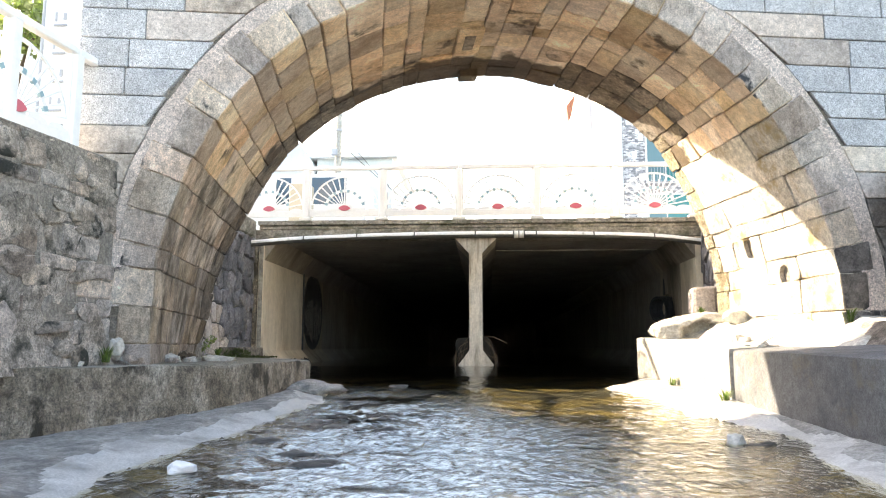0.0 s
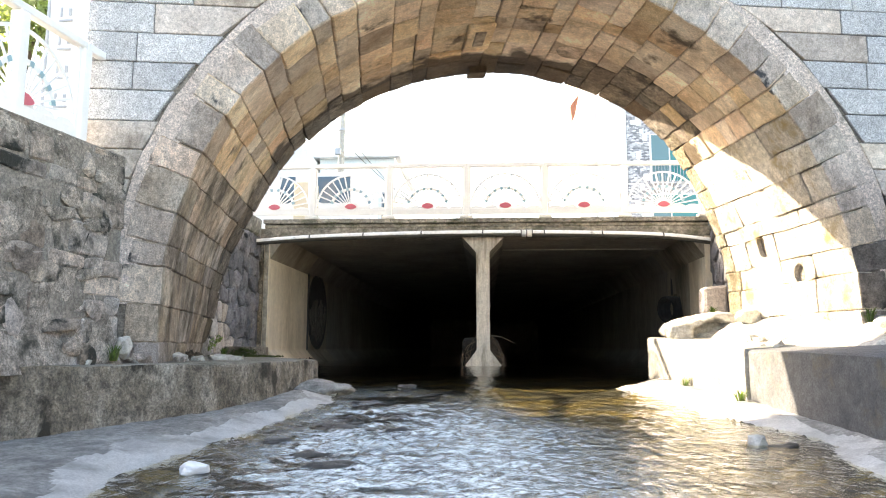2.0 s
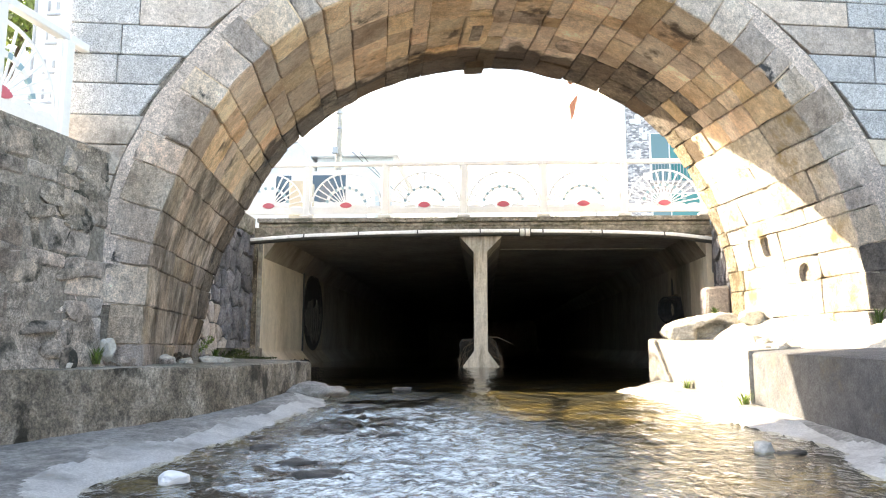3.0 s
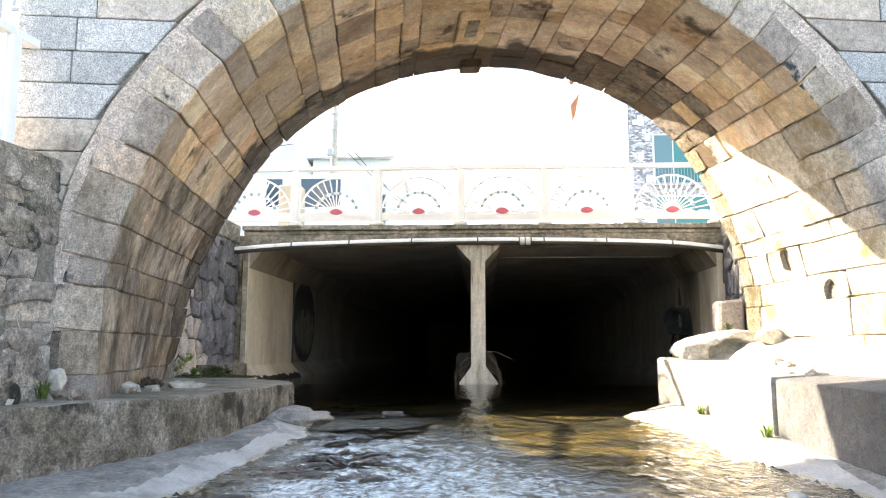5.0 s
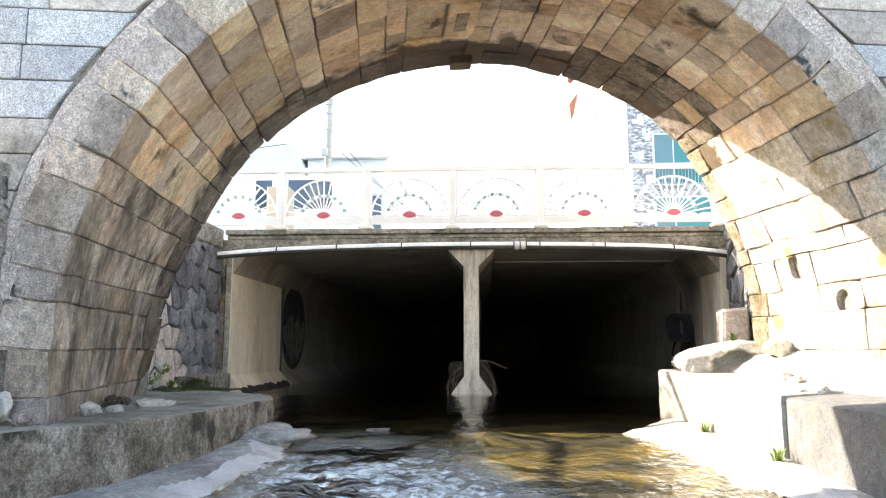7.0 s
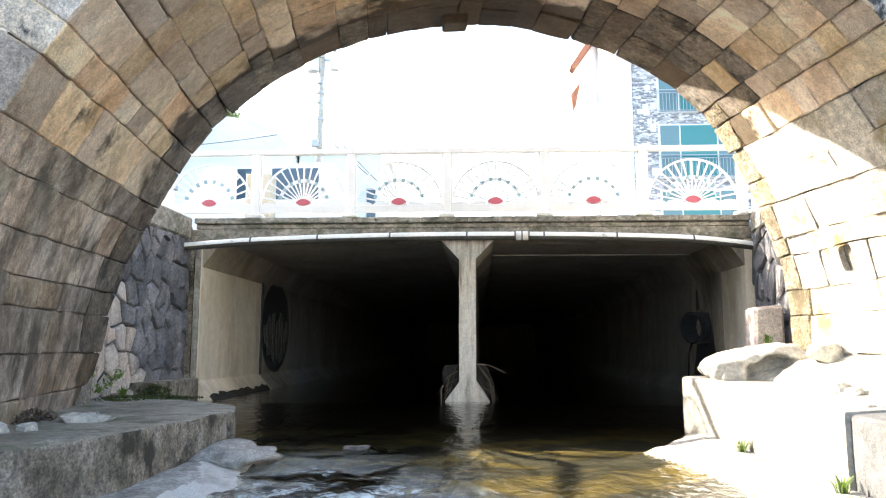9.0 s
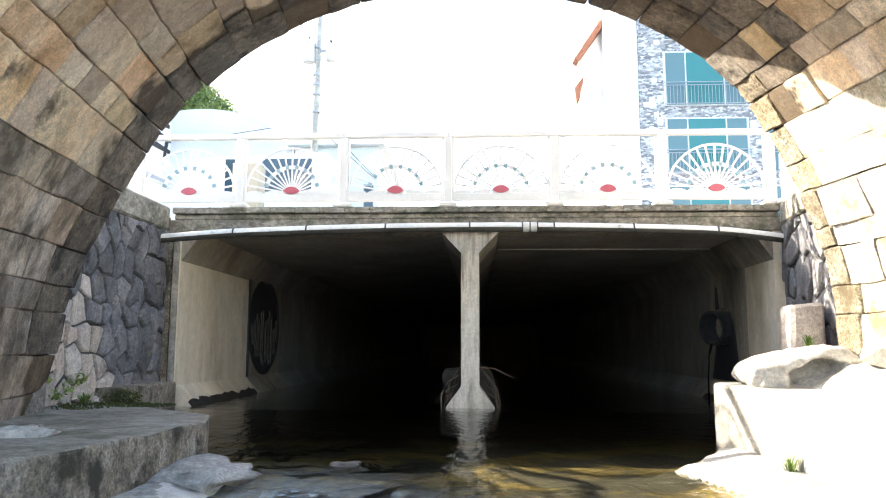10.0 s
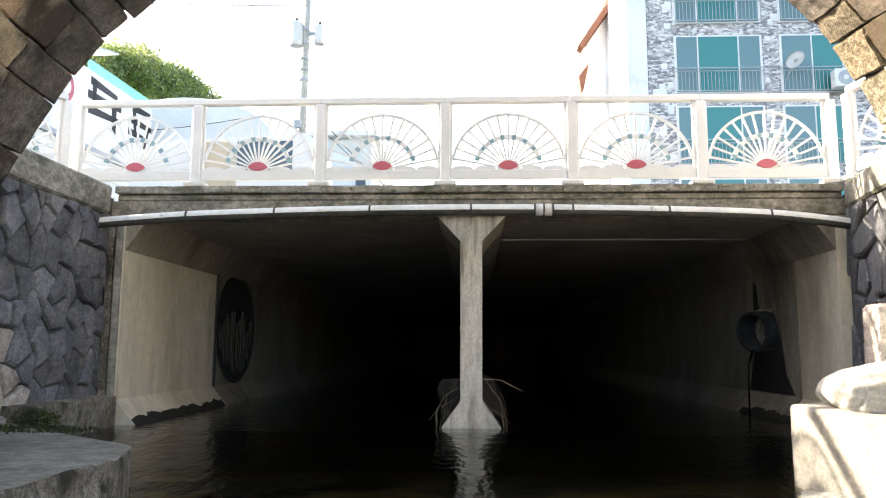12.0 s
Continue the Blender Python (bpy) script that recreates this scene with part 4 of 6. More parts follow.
def coursed(w, place, u0, u1, v0, v1, seed):
    """Uneven courses of old worn stones over a wall."""
    rng = random.Random(seed)
    j = lambda a: rng.uniform(-a, a)
    v = v0
    while v < v1 - 0.05:
        h = min(rng.uniform(0.15, 0.34), v1 - v)
        u = u0
        while u < u1:
            wd = rng.uniform(0.22, 0.62)
            if rng.random() < 0.92:
                dd = rng.uniform(-0.02, 0.032)
                low, high = v + 0.008, v + h - 0.008
                fr = [(u + 0.008 + j(0.02), low + j(0.022)), (u + wd - 0.008 + j(0.02), low + j(0.022)), (u + wd - 0.008 + j(0.03), high + j(0.022)), (u + 0.008 + j(0.03), high + j(0.022))]
                q = [place(uu, vv, -0.1) for uu, vv in fr] + [place(uu, vv, dd + j(0.012)) for uu, vv in fr]
                bm = worn(chamfered(q, rng.uniform(0.012, 0.03)), 0.014)
                bmesh.ops.recalc_face_normals(bm, faces=bm.faces)
                under(part("stone", bm, WINGSTONE), w)
            u += wd
        v += h


def walls():
    # wing wall that meets the near face of the bridge
    A, B = Vector((-3.47, 6.12, 0)), Vector((-3.72, 4.6, 0))
    d = (B - A).normalized()
    nrm = Vector((-d.y, d.x, 0))
    nrm = nrm if nrm.x > 0 else -nrm
    E = A + d * 8.0
    w = wall_slab("wall_west_near", A.to_2d(), E.to_2d(), -0.8, 2.38, (-1.2 * nrm.x, -1.2 * nrm.y), MORTAR, "weathered old stone wing wall with patched mortar")
    def place(u, v, dd):
        p = A + d * u + nrm * dd
        return (p.x, p.y, v)
    coursed(w, place, -0.02, 4.6, 0.12, 2.39, 12)
    bm = sheet(0, 1, 0, 1, 150, 80, lambda a, b: 0)
    for vv in bm.verts:
        u, z = vv.co.x * 4.6, 0.1 + vv.co.y * 2.25
        dd = 0.075 * noise.noise(Vector((u * 1.9, z * 1.9, 4))) + 0.022 * noise.noise(Vector((u * 6, z * 6, 1))) + 0.008 * noise.noise(Vector((u * 19, z * 19, 1))) + 0.012 + 0.026 * min(1, max(-1, (u - 1.5) * 0.9)) + 0.16 * max(0.0, 0.75 - z) ** 1.5
        vv.co = place(u, z, dd)
    under(part("render_patch", bm, SMEAR, smooth=True), w)
    rg = random.Random(61)
    for k in range(60):
        u, z = rg.uniform(0.25, 4.4), rg.uniform(0.22, 2.2)
        wd, hh = rg.uniform(0.08, 0.24), rg.uniform(0.05, 0.13)
        if z < 0.6:
            wd, hh = wd * 1.3, hh * 1.3
        bm = boulder((wd * 2.2, 0.085, hh * 2.2), 300 + k)
        spin = Matrix((( -d.x, -nrm.x, 0), (-d.y, -nrm.y, 0), (0, 0, 1))).to_4x4()
        at = Vector(place(u, z, 0.016 + 0.16 * max(0.0, 0.75 - z) ** 1.5))
        for vv in bm.verts:
            vv.co = at + spin @ (Matrix.Rotation(rg.uniform(-0.02, 0.02) + (k % 5 - 2) * 0.12, 4, "Y") @ vv.co)
        under(part("rubble_stone", bm, rg.choice((WINGSTONE, WINGSTONE, SMEAR))), w)
    wall_slab("wall_west_near", E.to_2d(), (-5.4, -14), -0.8, 2.38, (-0.9, 0), WINGSTONE, "weathered old stone channel wall")
    w = wall_slab("wall_east_near", (5.42, 7.4), (5.5, -14), -0.8, 2.4, (0.9, 0), MORTAR, "weathered old stone channel wall")
    coursed(w, lambda u, v, dd: (5.42 + u * 0.0037 - dd, 7.4 - u, v), 0.0, 2.6, 0.2, 2.38, 14)
    wall_slab("wall_south", (-6.4, -14), (6.4, -14), -0.8, 2.4, (0, -0.6), WINGSTONE, "stone wall far behind across the channel")
    # rubble walls between the bridge and the culvert
    w = wall_slab("wall_west_far", (-4.28, 13.62), (-4.28, 9.3), -0.5, 2.86, (-0.6, 0), DARKMORTAR, "blue-grey rubble wall with dark joints")
    for st in rubble(w, lambda u, v, dd: (-4.28 + dd, u, v), 9.3, 13.45, 0.0, 2.62, 0.28, BLUESTONE, 21, proud=0.065, squash=1.15):
        c = sum((v.co for v in st.data.vertices), Vector()) / len(st.data.vertices)
        # paler, browner fieldstones low down beside the arch
        if c.z < 2.0 - 1.0 * (c.y - 10.5) + 0.7 * noise.noise(c * 3):
            st.data.materials[0] = OLDBLOCK
    bm = box(-4.9, -4.20, 9.3, 13.40, 2.62, 2.98, 0.03)
    under(part("coping", roughen(bm, 0.02, 2.0), FASCIA), w)
    w = wall_slab("wall_east_far", (4.55, 10.4), (4.98, 13.62), -0.5, 2.86, (0.6, 0), DARKMORTAR, "blue-grey rubble wall with dark joints")
    rubble(w, lambda u, v, dd: (4.55 + (u - 10.4) * 0.134 - dd, u, v), 10.4, 13.45, 0.0, 2.66, 0.34, BLUESTONE, 31, proud=0.06, squash=1.15)
    bm = chamfered([(4.45, 10.5, 2.66), (5.3, 10.5, 2.66), (5.5, 13.4, 2.66), (4.9, 13.4, 2.66), (4.45, 10.5, 2.98), (5.3, 10.5, 2.98), (5.5, 13.4, 2.98), (4.9, 13.4, 2.98)], 0.03)
    under(part("coping", bm, FASCIA), w)


# ---- the culvert bridge ----
CY, XL, XR, XM = 13.5, -4.04, 4.82, 0.37
SOFFIT, DECK = 2.60, 2.98


def culvert():
    c = thing("concrete_culvert", "two-cell concrete box culvert bridge, stained and mossy", "culvert", (XM, CY, 0), kind="structure")
    far, joint = 60.0, 16.88
    def add(name, bm, mat, label=""):
        bmesh.ops.recalc_face_normals(bm, faces=bm.faces)
        return under(part(name, bm, mat, label=label), c)
    def runs(name, outline, y0, y1, mat):
        """A section in x and z that runs along y."""
        bm = bmesh.new()
        a = [bm.verts.new((x, y0, z)) for x, z in outline]
        b = [bm.verts.new((x, y1, z)) for x, z in outline]
        bm.faces.new(a)
        bm.faces.new(b[::-1])
        for i in range(len(a)):
            j = (i + 1) % len(a)
            bm.faces.new([a[i], a[j], b[j], b[i]])
        return add(name, bm, mat)
    left = [(XL - 0.22, -0.5), (XL + 0.28, -0.5), (XL + 0.28, -0.02), (XL + 0.06, 0.22), (XL, 0.30), (XL, 2.598), (XL - 0.22, 2.598)]
    right = [(XR + 0.22, -0.5), (XR + 0.22, 2.598), (XR, 2.598), (XR, 0.30), (XR - 0.06, 0.22), (XR - 0.28, -0.02), (XR - 0.28, -0.5)]
    # walls step darker inwards: stains past the joint, and fading daylight painted in
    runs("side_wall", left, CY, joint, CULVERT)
    runs("side_wall", left, joint + 0.01, 19.2, STAINEDSHADE)
    runs("side_wall", left, 19.21, far, INNERSHADE)
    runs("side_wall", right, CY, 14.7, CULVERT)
    runs("side_wall", right, 14.705, 16.6, STAINEDSHADE)
    runs("side_wall", right, 16.61, far, INNERSHADE)
    # splayed haunches under the slab, their downward shade painted with darker concretes like the soffit
    for x, sg in ((XL, 1), (XR, -1)):
        tri = [(x + sg * 0.002, 2.17), (x + sg * 0.30, 2.597), (x + sg * 0.002, 2.597)]
        runs("haunch", tri, CY + 0.003, CY + 3.2, STAINEDSHADE)
        runs("haunch", tri, CY + 3.205, far, INNERSHADE)
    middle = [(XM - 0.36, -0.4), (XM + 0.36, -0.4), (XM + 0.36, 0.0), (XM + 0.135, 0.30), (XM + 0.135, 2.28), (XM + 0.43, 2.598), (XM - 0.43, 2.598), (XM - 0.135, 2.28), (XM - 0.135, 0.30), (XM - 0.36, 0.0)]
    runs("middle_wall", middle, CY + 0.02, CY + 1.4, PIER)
    runs("middle_wall", middle, CY + 1.41, far, INNERSHADE)
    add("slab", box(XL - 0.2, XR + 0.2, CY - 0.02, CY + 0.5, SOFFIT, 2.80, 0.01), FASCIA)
    add("slab", box(XL - 0.2, XR + 0.2, CY + 0.505, far + 0.3, SOFFIT, 2.80, 0.01), INNERSHADE)
    # unseen wall, added to close the far end and keep the inside dark
    add("added_end_wall", box(XL - 0.2, XR + 0.2, far, far + 0.3, -0.5, SOFFIT, 0.01), INNERSHADE)
    bm = box(XL - 0.12, XR + 0.1, CY - 0.03, far, 2.802, 2.878, 0.012)
    add("fascia_band", bm, FASCIA)
    n = 24
    bm = bmesh.new()
    for i in range(n):
        x0 = XL - 0.14 + (XR - XL + 0.24) * i / n
        x1 = XL - 0.14 + (XR - XL + 0.24) * (i + 1) / n
        box(x0, x1, CY - 0.08, CY + 0.45, 2.885, DECK, 0.012, bm)
    add("coping", roughen(bm, 0.008, 3.0), FASCIA)
    add("street_slab", box(XL - 0.2, XR + 0.2, CY + 0.45, far + 0.9, 2.88, 2.93, 0.01), ASPHALT)
    # grey metal strip and formwork post at the edge of the wall
    add("edge_strip", box(XL - 0.10, XL - 0.02, CY - 0.05, CY - 0.002, 0.1, 2.58, 0.006), CONCRETE)
    add("edge_strip", box(XL - 0.2, XL - 0.12, CY - 0.07, CY - 0.002, 0.1, 2.58, 0.006), CURB)
    rt = random.Random(12)
    for x, sgn, y1 in ((XL, 1, 16.8), (XM, 1, CY + 1.4), (XM, -1, CY + 1.4), (XR, -1, 16.4)):
        edge = 0.284 if x != XM else 0.364
        bm = bmesh.new()
        lo, hi = [], []
        m = 60
        for k in range(m + 1):
            y = CY - 0.004 + (y1 - CY) * k / m
            top = 0.085 + 0.07 * noise.noise(Vector((y * 3, x, 0))) + 0.035 * noise.noise(Vector((y * 11, x, 3)))
            lo.append(bm.verts.new((x + sgn * edge, y, 0.0 if x == XM else -0.02)))
            top = max(top, 0.012)
            hi.append(bm.verts.new((x + sgn * (edge - (top * 0.72 if x == XM else (top + 0.02) * 0.89)), y, top)))
        for k in range(m):
            bm.faces.new([lo[k], lo[k + 1], hi[k + 1], hi[k]])
        add("tide_crust", bm, MUD)
    # movement joint groove strip on the left wall
    add("joint_strip", box(XL - 0.01, XL + 0.025, 16.85, 16.95, 0.28, 2.28, 0.004), DARKMETAL)
    # soffit joint
    add("soffit_joint", box(XM + 0.45, XR - 0.3, CY + 2.0, CY + 2.04, SOFFIT - 0.02, SOFFIT + 0.005, 0.004), PALECURB)

    # drain pipe across the front, bowed, with dark couplings
    pipe = thing("drain_pipe", "white plastic drain pipe, dirty below, along the slab edge", "pipe", (XM, CY - 0.2, 2.7))
    def pz(x):
        t = (x - 0.45) / 4.9
        return 2.63 - 0.135 * t ** 2 - 0.03 * max(0, abs(t) - 0.75) * 4 - (0.6 * max(0, t - 0.6) ** 2 if t > 0 else 0)
    xs = [-4.5 + 9.9 * k / 60 for k in range(61)]
    bm = tube([(x, CY - 0.25, pz(x)) for x in xs], 0.066, 14)
    under(part("tube", bm, PVC, smooth=True), pipe)
    bm = bmesh.new()
    rows = [[bm.verts.new((x, CY - 0.25 + 0.0685 * math.cos(a), pz(x) + 0.0685 * math.sin(a))) for a in (math.pi * (1.05 + 0.8 * k / 8) for k in range(9))] for x in xs]
    for a, b in zip(rows, rows[1:]):
        for k in range(8):
            bm.faces.new([a[k], a[k + 1], b[k + 1], b[k]])
    under(part("grime_coat", bm, DARKMORTAR, smooth=True), pipe)
    for x in (-3.15, -2.05, -0.87, 0.37, 1.60, 2.75, 3.95):
        bm = tube([(x - 0.012, CY - 0.25, pz(x)), (x + 0.012, CY - 0.25, pz(x))], 0.075, 12)
        under(part("clamp", bm, DARKMETAL), pipe)
    bm = tube([(1.14, CY - 0.25, pz(1.14)), (1.36, CY - 0.25, pz(1.36))], 0.074, 12)
    under(part("coupling", bm, PVC, smooth=True), pipe)
    for x in (1.14, 1.25, 1.36):
        under(part("coupling_band", tube([(x - 0.01, CY - 0.25, pz(x)), (x + 0.01, CY - 0.25, pz(x))], 0.082, 12), DARKMETAL), pipe)
    # large round outfall on the left wall and a smaller one that sticks out on the right wall
    o = thing("round_outfall", "large round drain opening with dark streaked sheet", "drain opening", (XL, 17.95, 1.29))
    bm = bmesh.new()
    rim = []
    for rr, dx in ((1.05, 0.0), (1.07, 0.03), (0.99, 0.03), (0.97, 0.012)):
        rim.append([bm.verts.new((XL + dx + 0.002, 17.95 + rr * 1.02 * math.cos(a), 1.29 + rr * 0.93 * math.sin(a))) for a in (2 * math.pi * k / 36 for k in range(36))])
    for a, b in zip(rim, rim[1:]):
        for k in range(36):
            bm.faces.new([a[k - 1], a[k], b[k], b[k - 1]])
    bm.faces.new(rim[-1])
    bmesh.ops.recalc_face_normals(bm, faces=bm.faces)
    under(part("rim", bm, INK), o)
    rng = random.Random(3)
    for k in range(26):
        y = 17.95 - 0.9 + 1.8 * k / 25
        h = 0.92 * math.sqrt(max(0.96 ** 2 - (y - 17.95) ** 2, 0.0))
        lo = 1.29 - h * rng.uniform(0.6, 0.98)
        bm = box(XL + 0.013, XL + 0.013 + rng.uniform(0.01, 0.04), y - 0.02, y + 0.022, lo, 1.29 + h * rng.uniform(-0.1, 0.4), 0.004)
        under(part("hanging_strip", bm, WETROCK), o)
    o = thing("outlet_pipe", "grey outlet pipe that trickles water", "pipe", (XR, 16.0, 1.35))
    d = Vector((-0.9, -0.42, -0.06)).normalized()
    base = Vector((XR + 0.05, 15.75, 1.24))
    u = d.cross(Vector((0, 0, 1))).normalized()
    v = u.cross(d)
    def ring_tube(l0, l1, r0, r1):
        bm = bmesh.new()
        rows = []
        for l, r in ((l0, r0), (l1, r0), (l1, r1), (l0 + 0.03, r1)):
            rows.append([bm.verts.new(base + d * l + r * (math.cos(a) * u + math.sin(a) * v)) for a in (2 * math.pi * k / 24 for k in range(24))])
        for a, b in zip(rows, rows[1:]):
            for k in range(24):
                bm.faces.new([a[k - 1], a[k], b[k], b[k - 1]])
        bm.faces.new(rows[-1])
        bmesh.ops.recalc_face_normals(bm, faces=bm.faces)
        return bm
    under(part("barrel", ring_tube(-0.2, 0.40, 0.30, 0.26), DARKPIPE, smooth=False), o)
    under(part("collar", ring_tube(0.03, 0.12, 0.34, 0.29), CURB), o)
    rg = random.Random(6)
    bm = bmesh.new()
    prof = [(16.25, 2.0), (16.12, 1.95), (16.05, 1.5), (15.5, 1.5), (15.3, 1.1), (15.15, 0.6), (14.9, 0.32), (16.6, 0.32), (16.35, 0.9)]
    bm.faces.new([bm.verts.new((XR - 0.004, y + rg.uniform(-0.03, 0.03), z)) for y, z in prof])
    under(part("seep_stain", bm, INK, label="black seep stain on the wall"), o)
    tip = base + d * 0.42 - v * 0.28
    bm = tube([tip + Vector((0, 0, 0)), tip + d * 0.07 + Vector((0, 0, -0.18)), tip + d * 0.10 + Vector((0, 0, -0.55)), tip + d * 0.11 + Vector((0, 0, -1.0))], [0.022, 0.018, 0.014, 0.012], 6)
    under(part("trickle", bm, WATER, smooth=True), o)


# ---- railings ----
def rail_panel():
    """One bay of the railing with its fan, 1.61 m long, along x, its foot at z = 0."""
    p = thing("fan_railing_panel", "white steel railing panel with a fan pattern", "railing", group="fan railing panels")
    W = 1.46
    h = W / 2
    part("top_rail", box(-0.805, 0.805, -0.05, 0.05, 1.095, 1.18, 0.012), WHITE, p)
    part("bottom_rail", box(-h, h, -0.025, 0.025, 0.10, 0.22, 0.006), WHITE, p)
    for s in (-1, 1):
        part("side_bar", box(s * h - 0.018, s * h + 0.018, -0.02, 0.02, 0.10, 1.095, 0.004), WHITE, p)
    # cloud-shaped strip on the bottom rail
    bm = bmesh.new()
    for k in range(5):
        cx = -h + W * (k + 0.5) / 5
        a0 = [bm.verts.new((cx + 0.146 * math.cos(a), -0.014, 0.222 + 0.055 * math.sin(a))) for a in (math.pi * i / 10 for i in range(11))]
        a1 = [bm.verts.new((v.co.x, 0.014, v.co.z)) for v in a0]
        bm.faces.new(a0)
        bm.faces.new(a1[::-1])
        for i in range(len(a0)):
            bm.faces.new([a0[i - 1], a0[i], a1[i], a1[i - 1]])
    bmesh.ops.recalc_face_normals(bm, faces=bm.faces)
    part("cloud_strip", bm, WHITE, p)
    o = Vector((0, 0, 0.235))
    def arc(r, wdt, a0, a1, n, dy):
        bm = bmesh.new()
        rows = []
        for i in range(n + 1):
            a = a0 + (a1 - a0) * i / n
            c, s = math.cos(a), math.sin(a)
            rows.append([bm.verts.new(o + Vector((rr * c, y, rr * s))) for rr, y in ((r - wdt / 2, -dy), (r + wdt / 2, -dy), (r + wdt / 2, dy), (r - wdt / 2, dy))])
        for a, b in zip(rows, rows[1:]):
            for k in range(4):
                bm.faces.new([a[k - 1], a[k], b[k], b[k - 1]])
        bm.faces.new(rows[0])
        bm.faces.new(rows[-1][::-1])
        bmesh.ops.recalc_face_normals(bm, faces=bm.faces)
        return bm
    part("outer_arc", arc(0.715, 0.035, 0.16, math.pi - 0.16, 30, 0.012), WHITE, p)
    part("inner_arc", arc(0.415, 0.055, 0.30, math.pi - 0.30, 24, 0.010), WHITE, p)
    for k in range(15):
        a = 0.19 + (math.pi - 0.38) * k / 14
        c, s = math.cos(a), math.sin(a)
        t = Vector((-s, 0, c)) * 0.011
        q = []
        for y in (-0.008, 0.008):
            for r, sg in ((0.06, -1), (0.70, -1.3), (0.70, 1.3), (0.06, 1)):
                q.append(o + Vector((r * c, y, r * s)) + t * sg)
        bm = chamfered(q, 0.002)
        bmesh.ops.recalc_face_normals(bm, faces=bm.faces)
        part("rib", bm, WHITE, p)
    for k in range(8):
        a = 0.33 + (math.pi - 0.66) * k / 7
        part("teal_plate", arc(0.415, 0.058, a - 0.062, a + 0.062, 3, 0.016), TEAL, p)
    bm = bmesh.new()
    a0 = [bm.verts.new((0.125 * math.cos(a), -0.03, 0.272 + (0.066 if math.sin(a) > 0 else 0.05) * math.sin(a) * abs(math.sin(a)) ** 0.6)) for a in (2 * math.pi * i / 20 for i in range(20))]
    a1 = [bm.verts.new((v.co.x, 0.03, v.co.z)) for v in a0]
    bm.faces.new(a0)
    bm.faces.new(a1[::-1])
    for i in range(20):
        bm.faces.new([a0[i - 1], a0[i], a1[i], a1[i - 1]])
    bmesh.ops.recalc_face_normals(bm, faces=bm.faces)
    part("red_hub", bm, RED, p, "red oval hub")
    return p


def rail_post():
    p = thing("railing_post", "white painted square steel railing post on a base plate", "railing post", group="railing posts")
    part("shaft", box(-0.062, 0.062, -0.062, 0.062, 0.0, 1.095, 0.01), WHITE, p)
    part("base_plate", box(-0.14, 0.14, -0.1, 0.1, 0.0, 0.075, 0.02), CREAM, p)
    return p


def railings():
    panel, post = rail_panel(), rail_post()
    used = [False, False]
    def put(src, i, m):
        if not used[i]:
            used[i] = True
            src.matrix_world = m
            src.matrix_basis = m
            return src
        return copy_thing(src, m)
    pitch = 1.61
    for k in range(6):
        put(panel, 0, pose(-3.99 + pitch * k, CY + 0.06, DECK))
    for k in range(7):
        put(post, 1, pose(-3.99 + pitch * (k - 0.5), CY + 0.06, DECK))
    # returns along the channel
    def run(x, y, deg, z, n, first_post=True):
        a = radians(deg)
        for k in range(n):
            put(panel, 0, pose(x + math.cos(a) * pitch * (k + 0.55), y + math.sin(a) * pitch * (k + 0.55), z, 0, 0, deg))
            put(post, 1, pose(x + math.cos(a) * pitch * (k + 1.05), y + math.sin(a) * pitch * (k + 1.05), z, 0, 0, deg))
        if first_post:
            put(post, 1, pose(x + math.cos(a) * 0.08, y + math.sin(a) * 0.08, z, 0, 0, deg))
    run(-4.83, CY - 0.10, 256, DECK, 2)
    run(4.98, CY - 0.10, 283, DECK, 2)
    # railing on the near wing wall
    run(-3.82, 5.87, 263, 2.37, 4)
    put(post, 1, pose(-3.94, 4.89, 2.37, 0, 0, 263))
    # the top rail runs on past the last post to the bridge
    a = radians(263)
    u, w = Vector((math.cos(a), math.sin(a), 0)), Vector((-math.sin(a), math.cos(a), 0))
    o = Vector((-3.82, 5.87, 2.37))
    bm = chamfered([o + u * l + w * k + Vector((0, 0, z)) for z in (1.095, 1.18) for l, k in ((-0.26, -0.05), (0.075, -0.05), (0.075, 0.05), (-0.26, 0.05))], 0.012)
    bmesh.ops.recalc_face_normals(bm, faces=bm.faces)
    tagged(part("rail_end", bm, WHITE), "white steel rail end fixed to the bridge face", "railing")


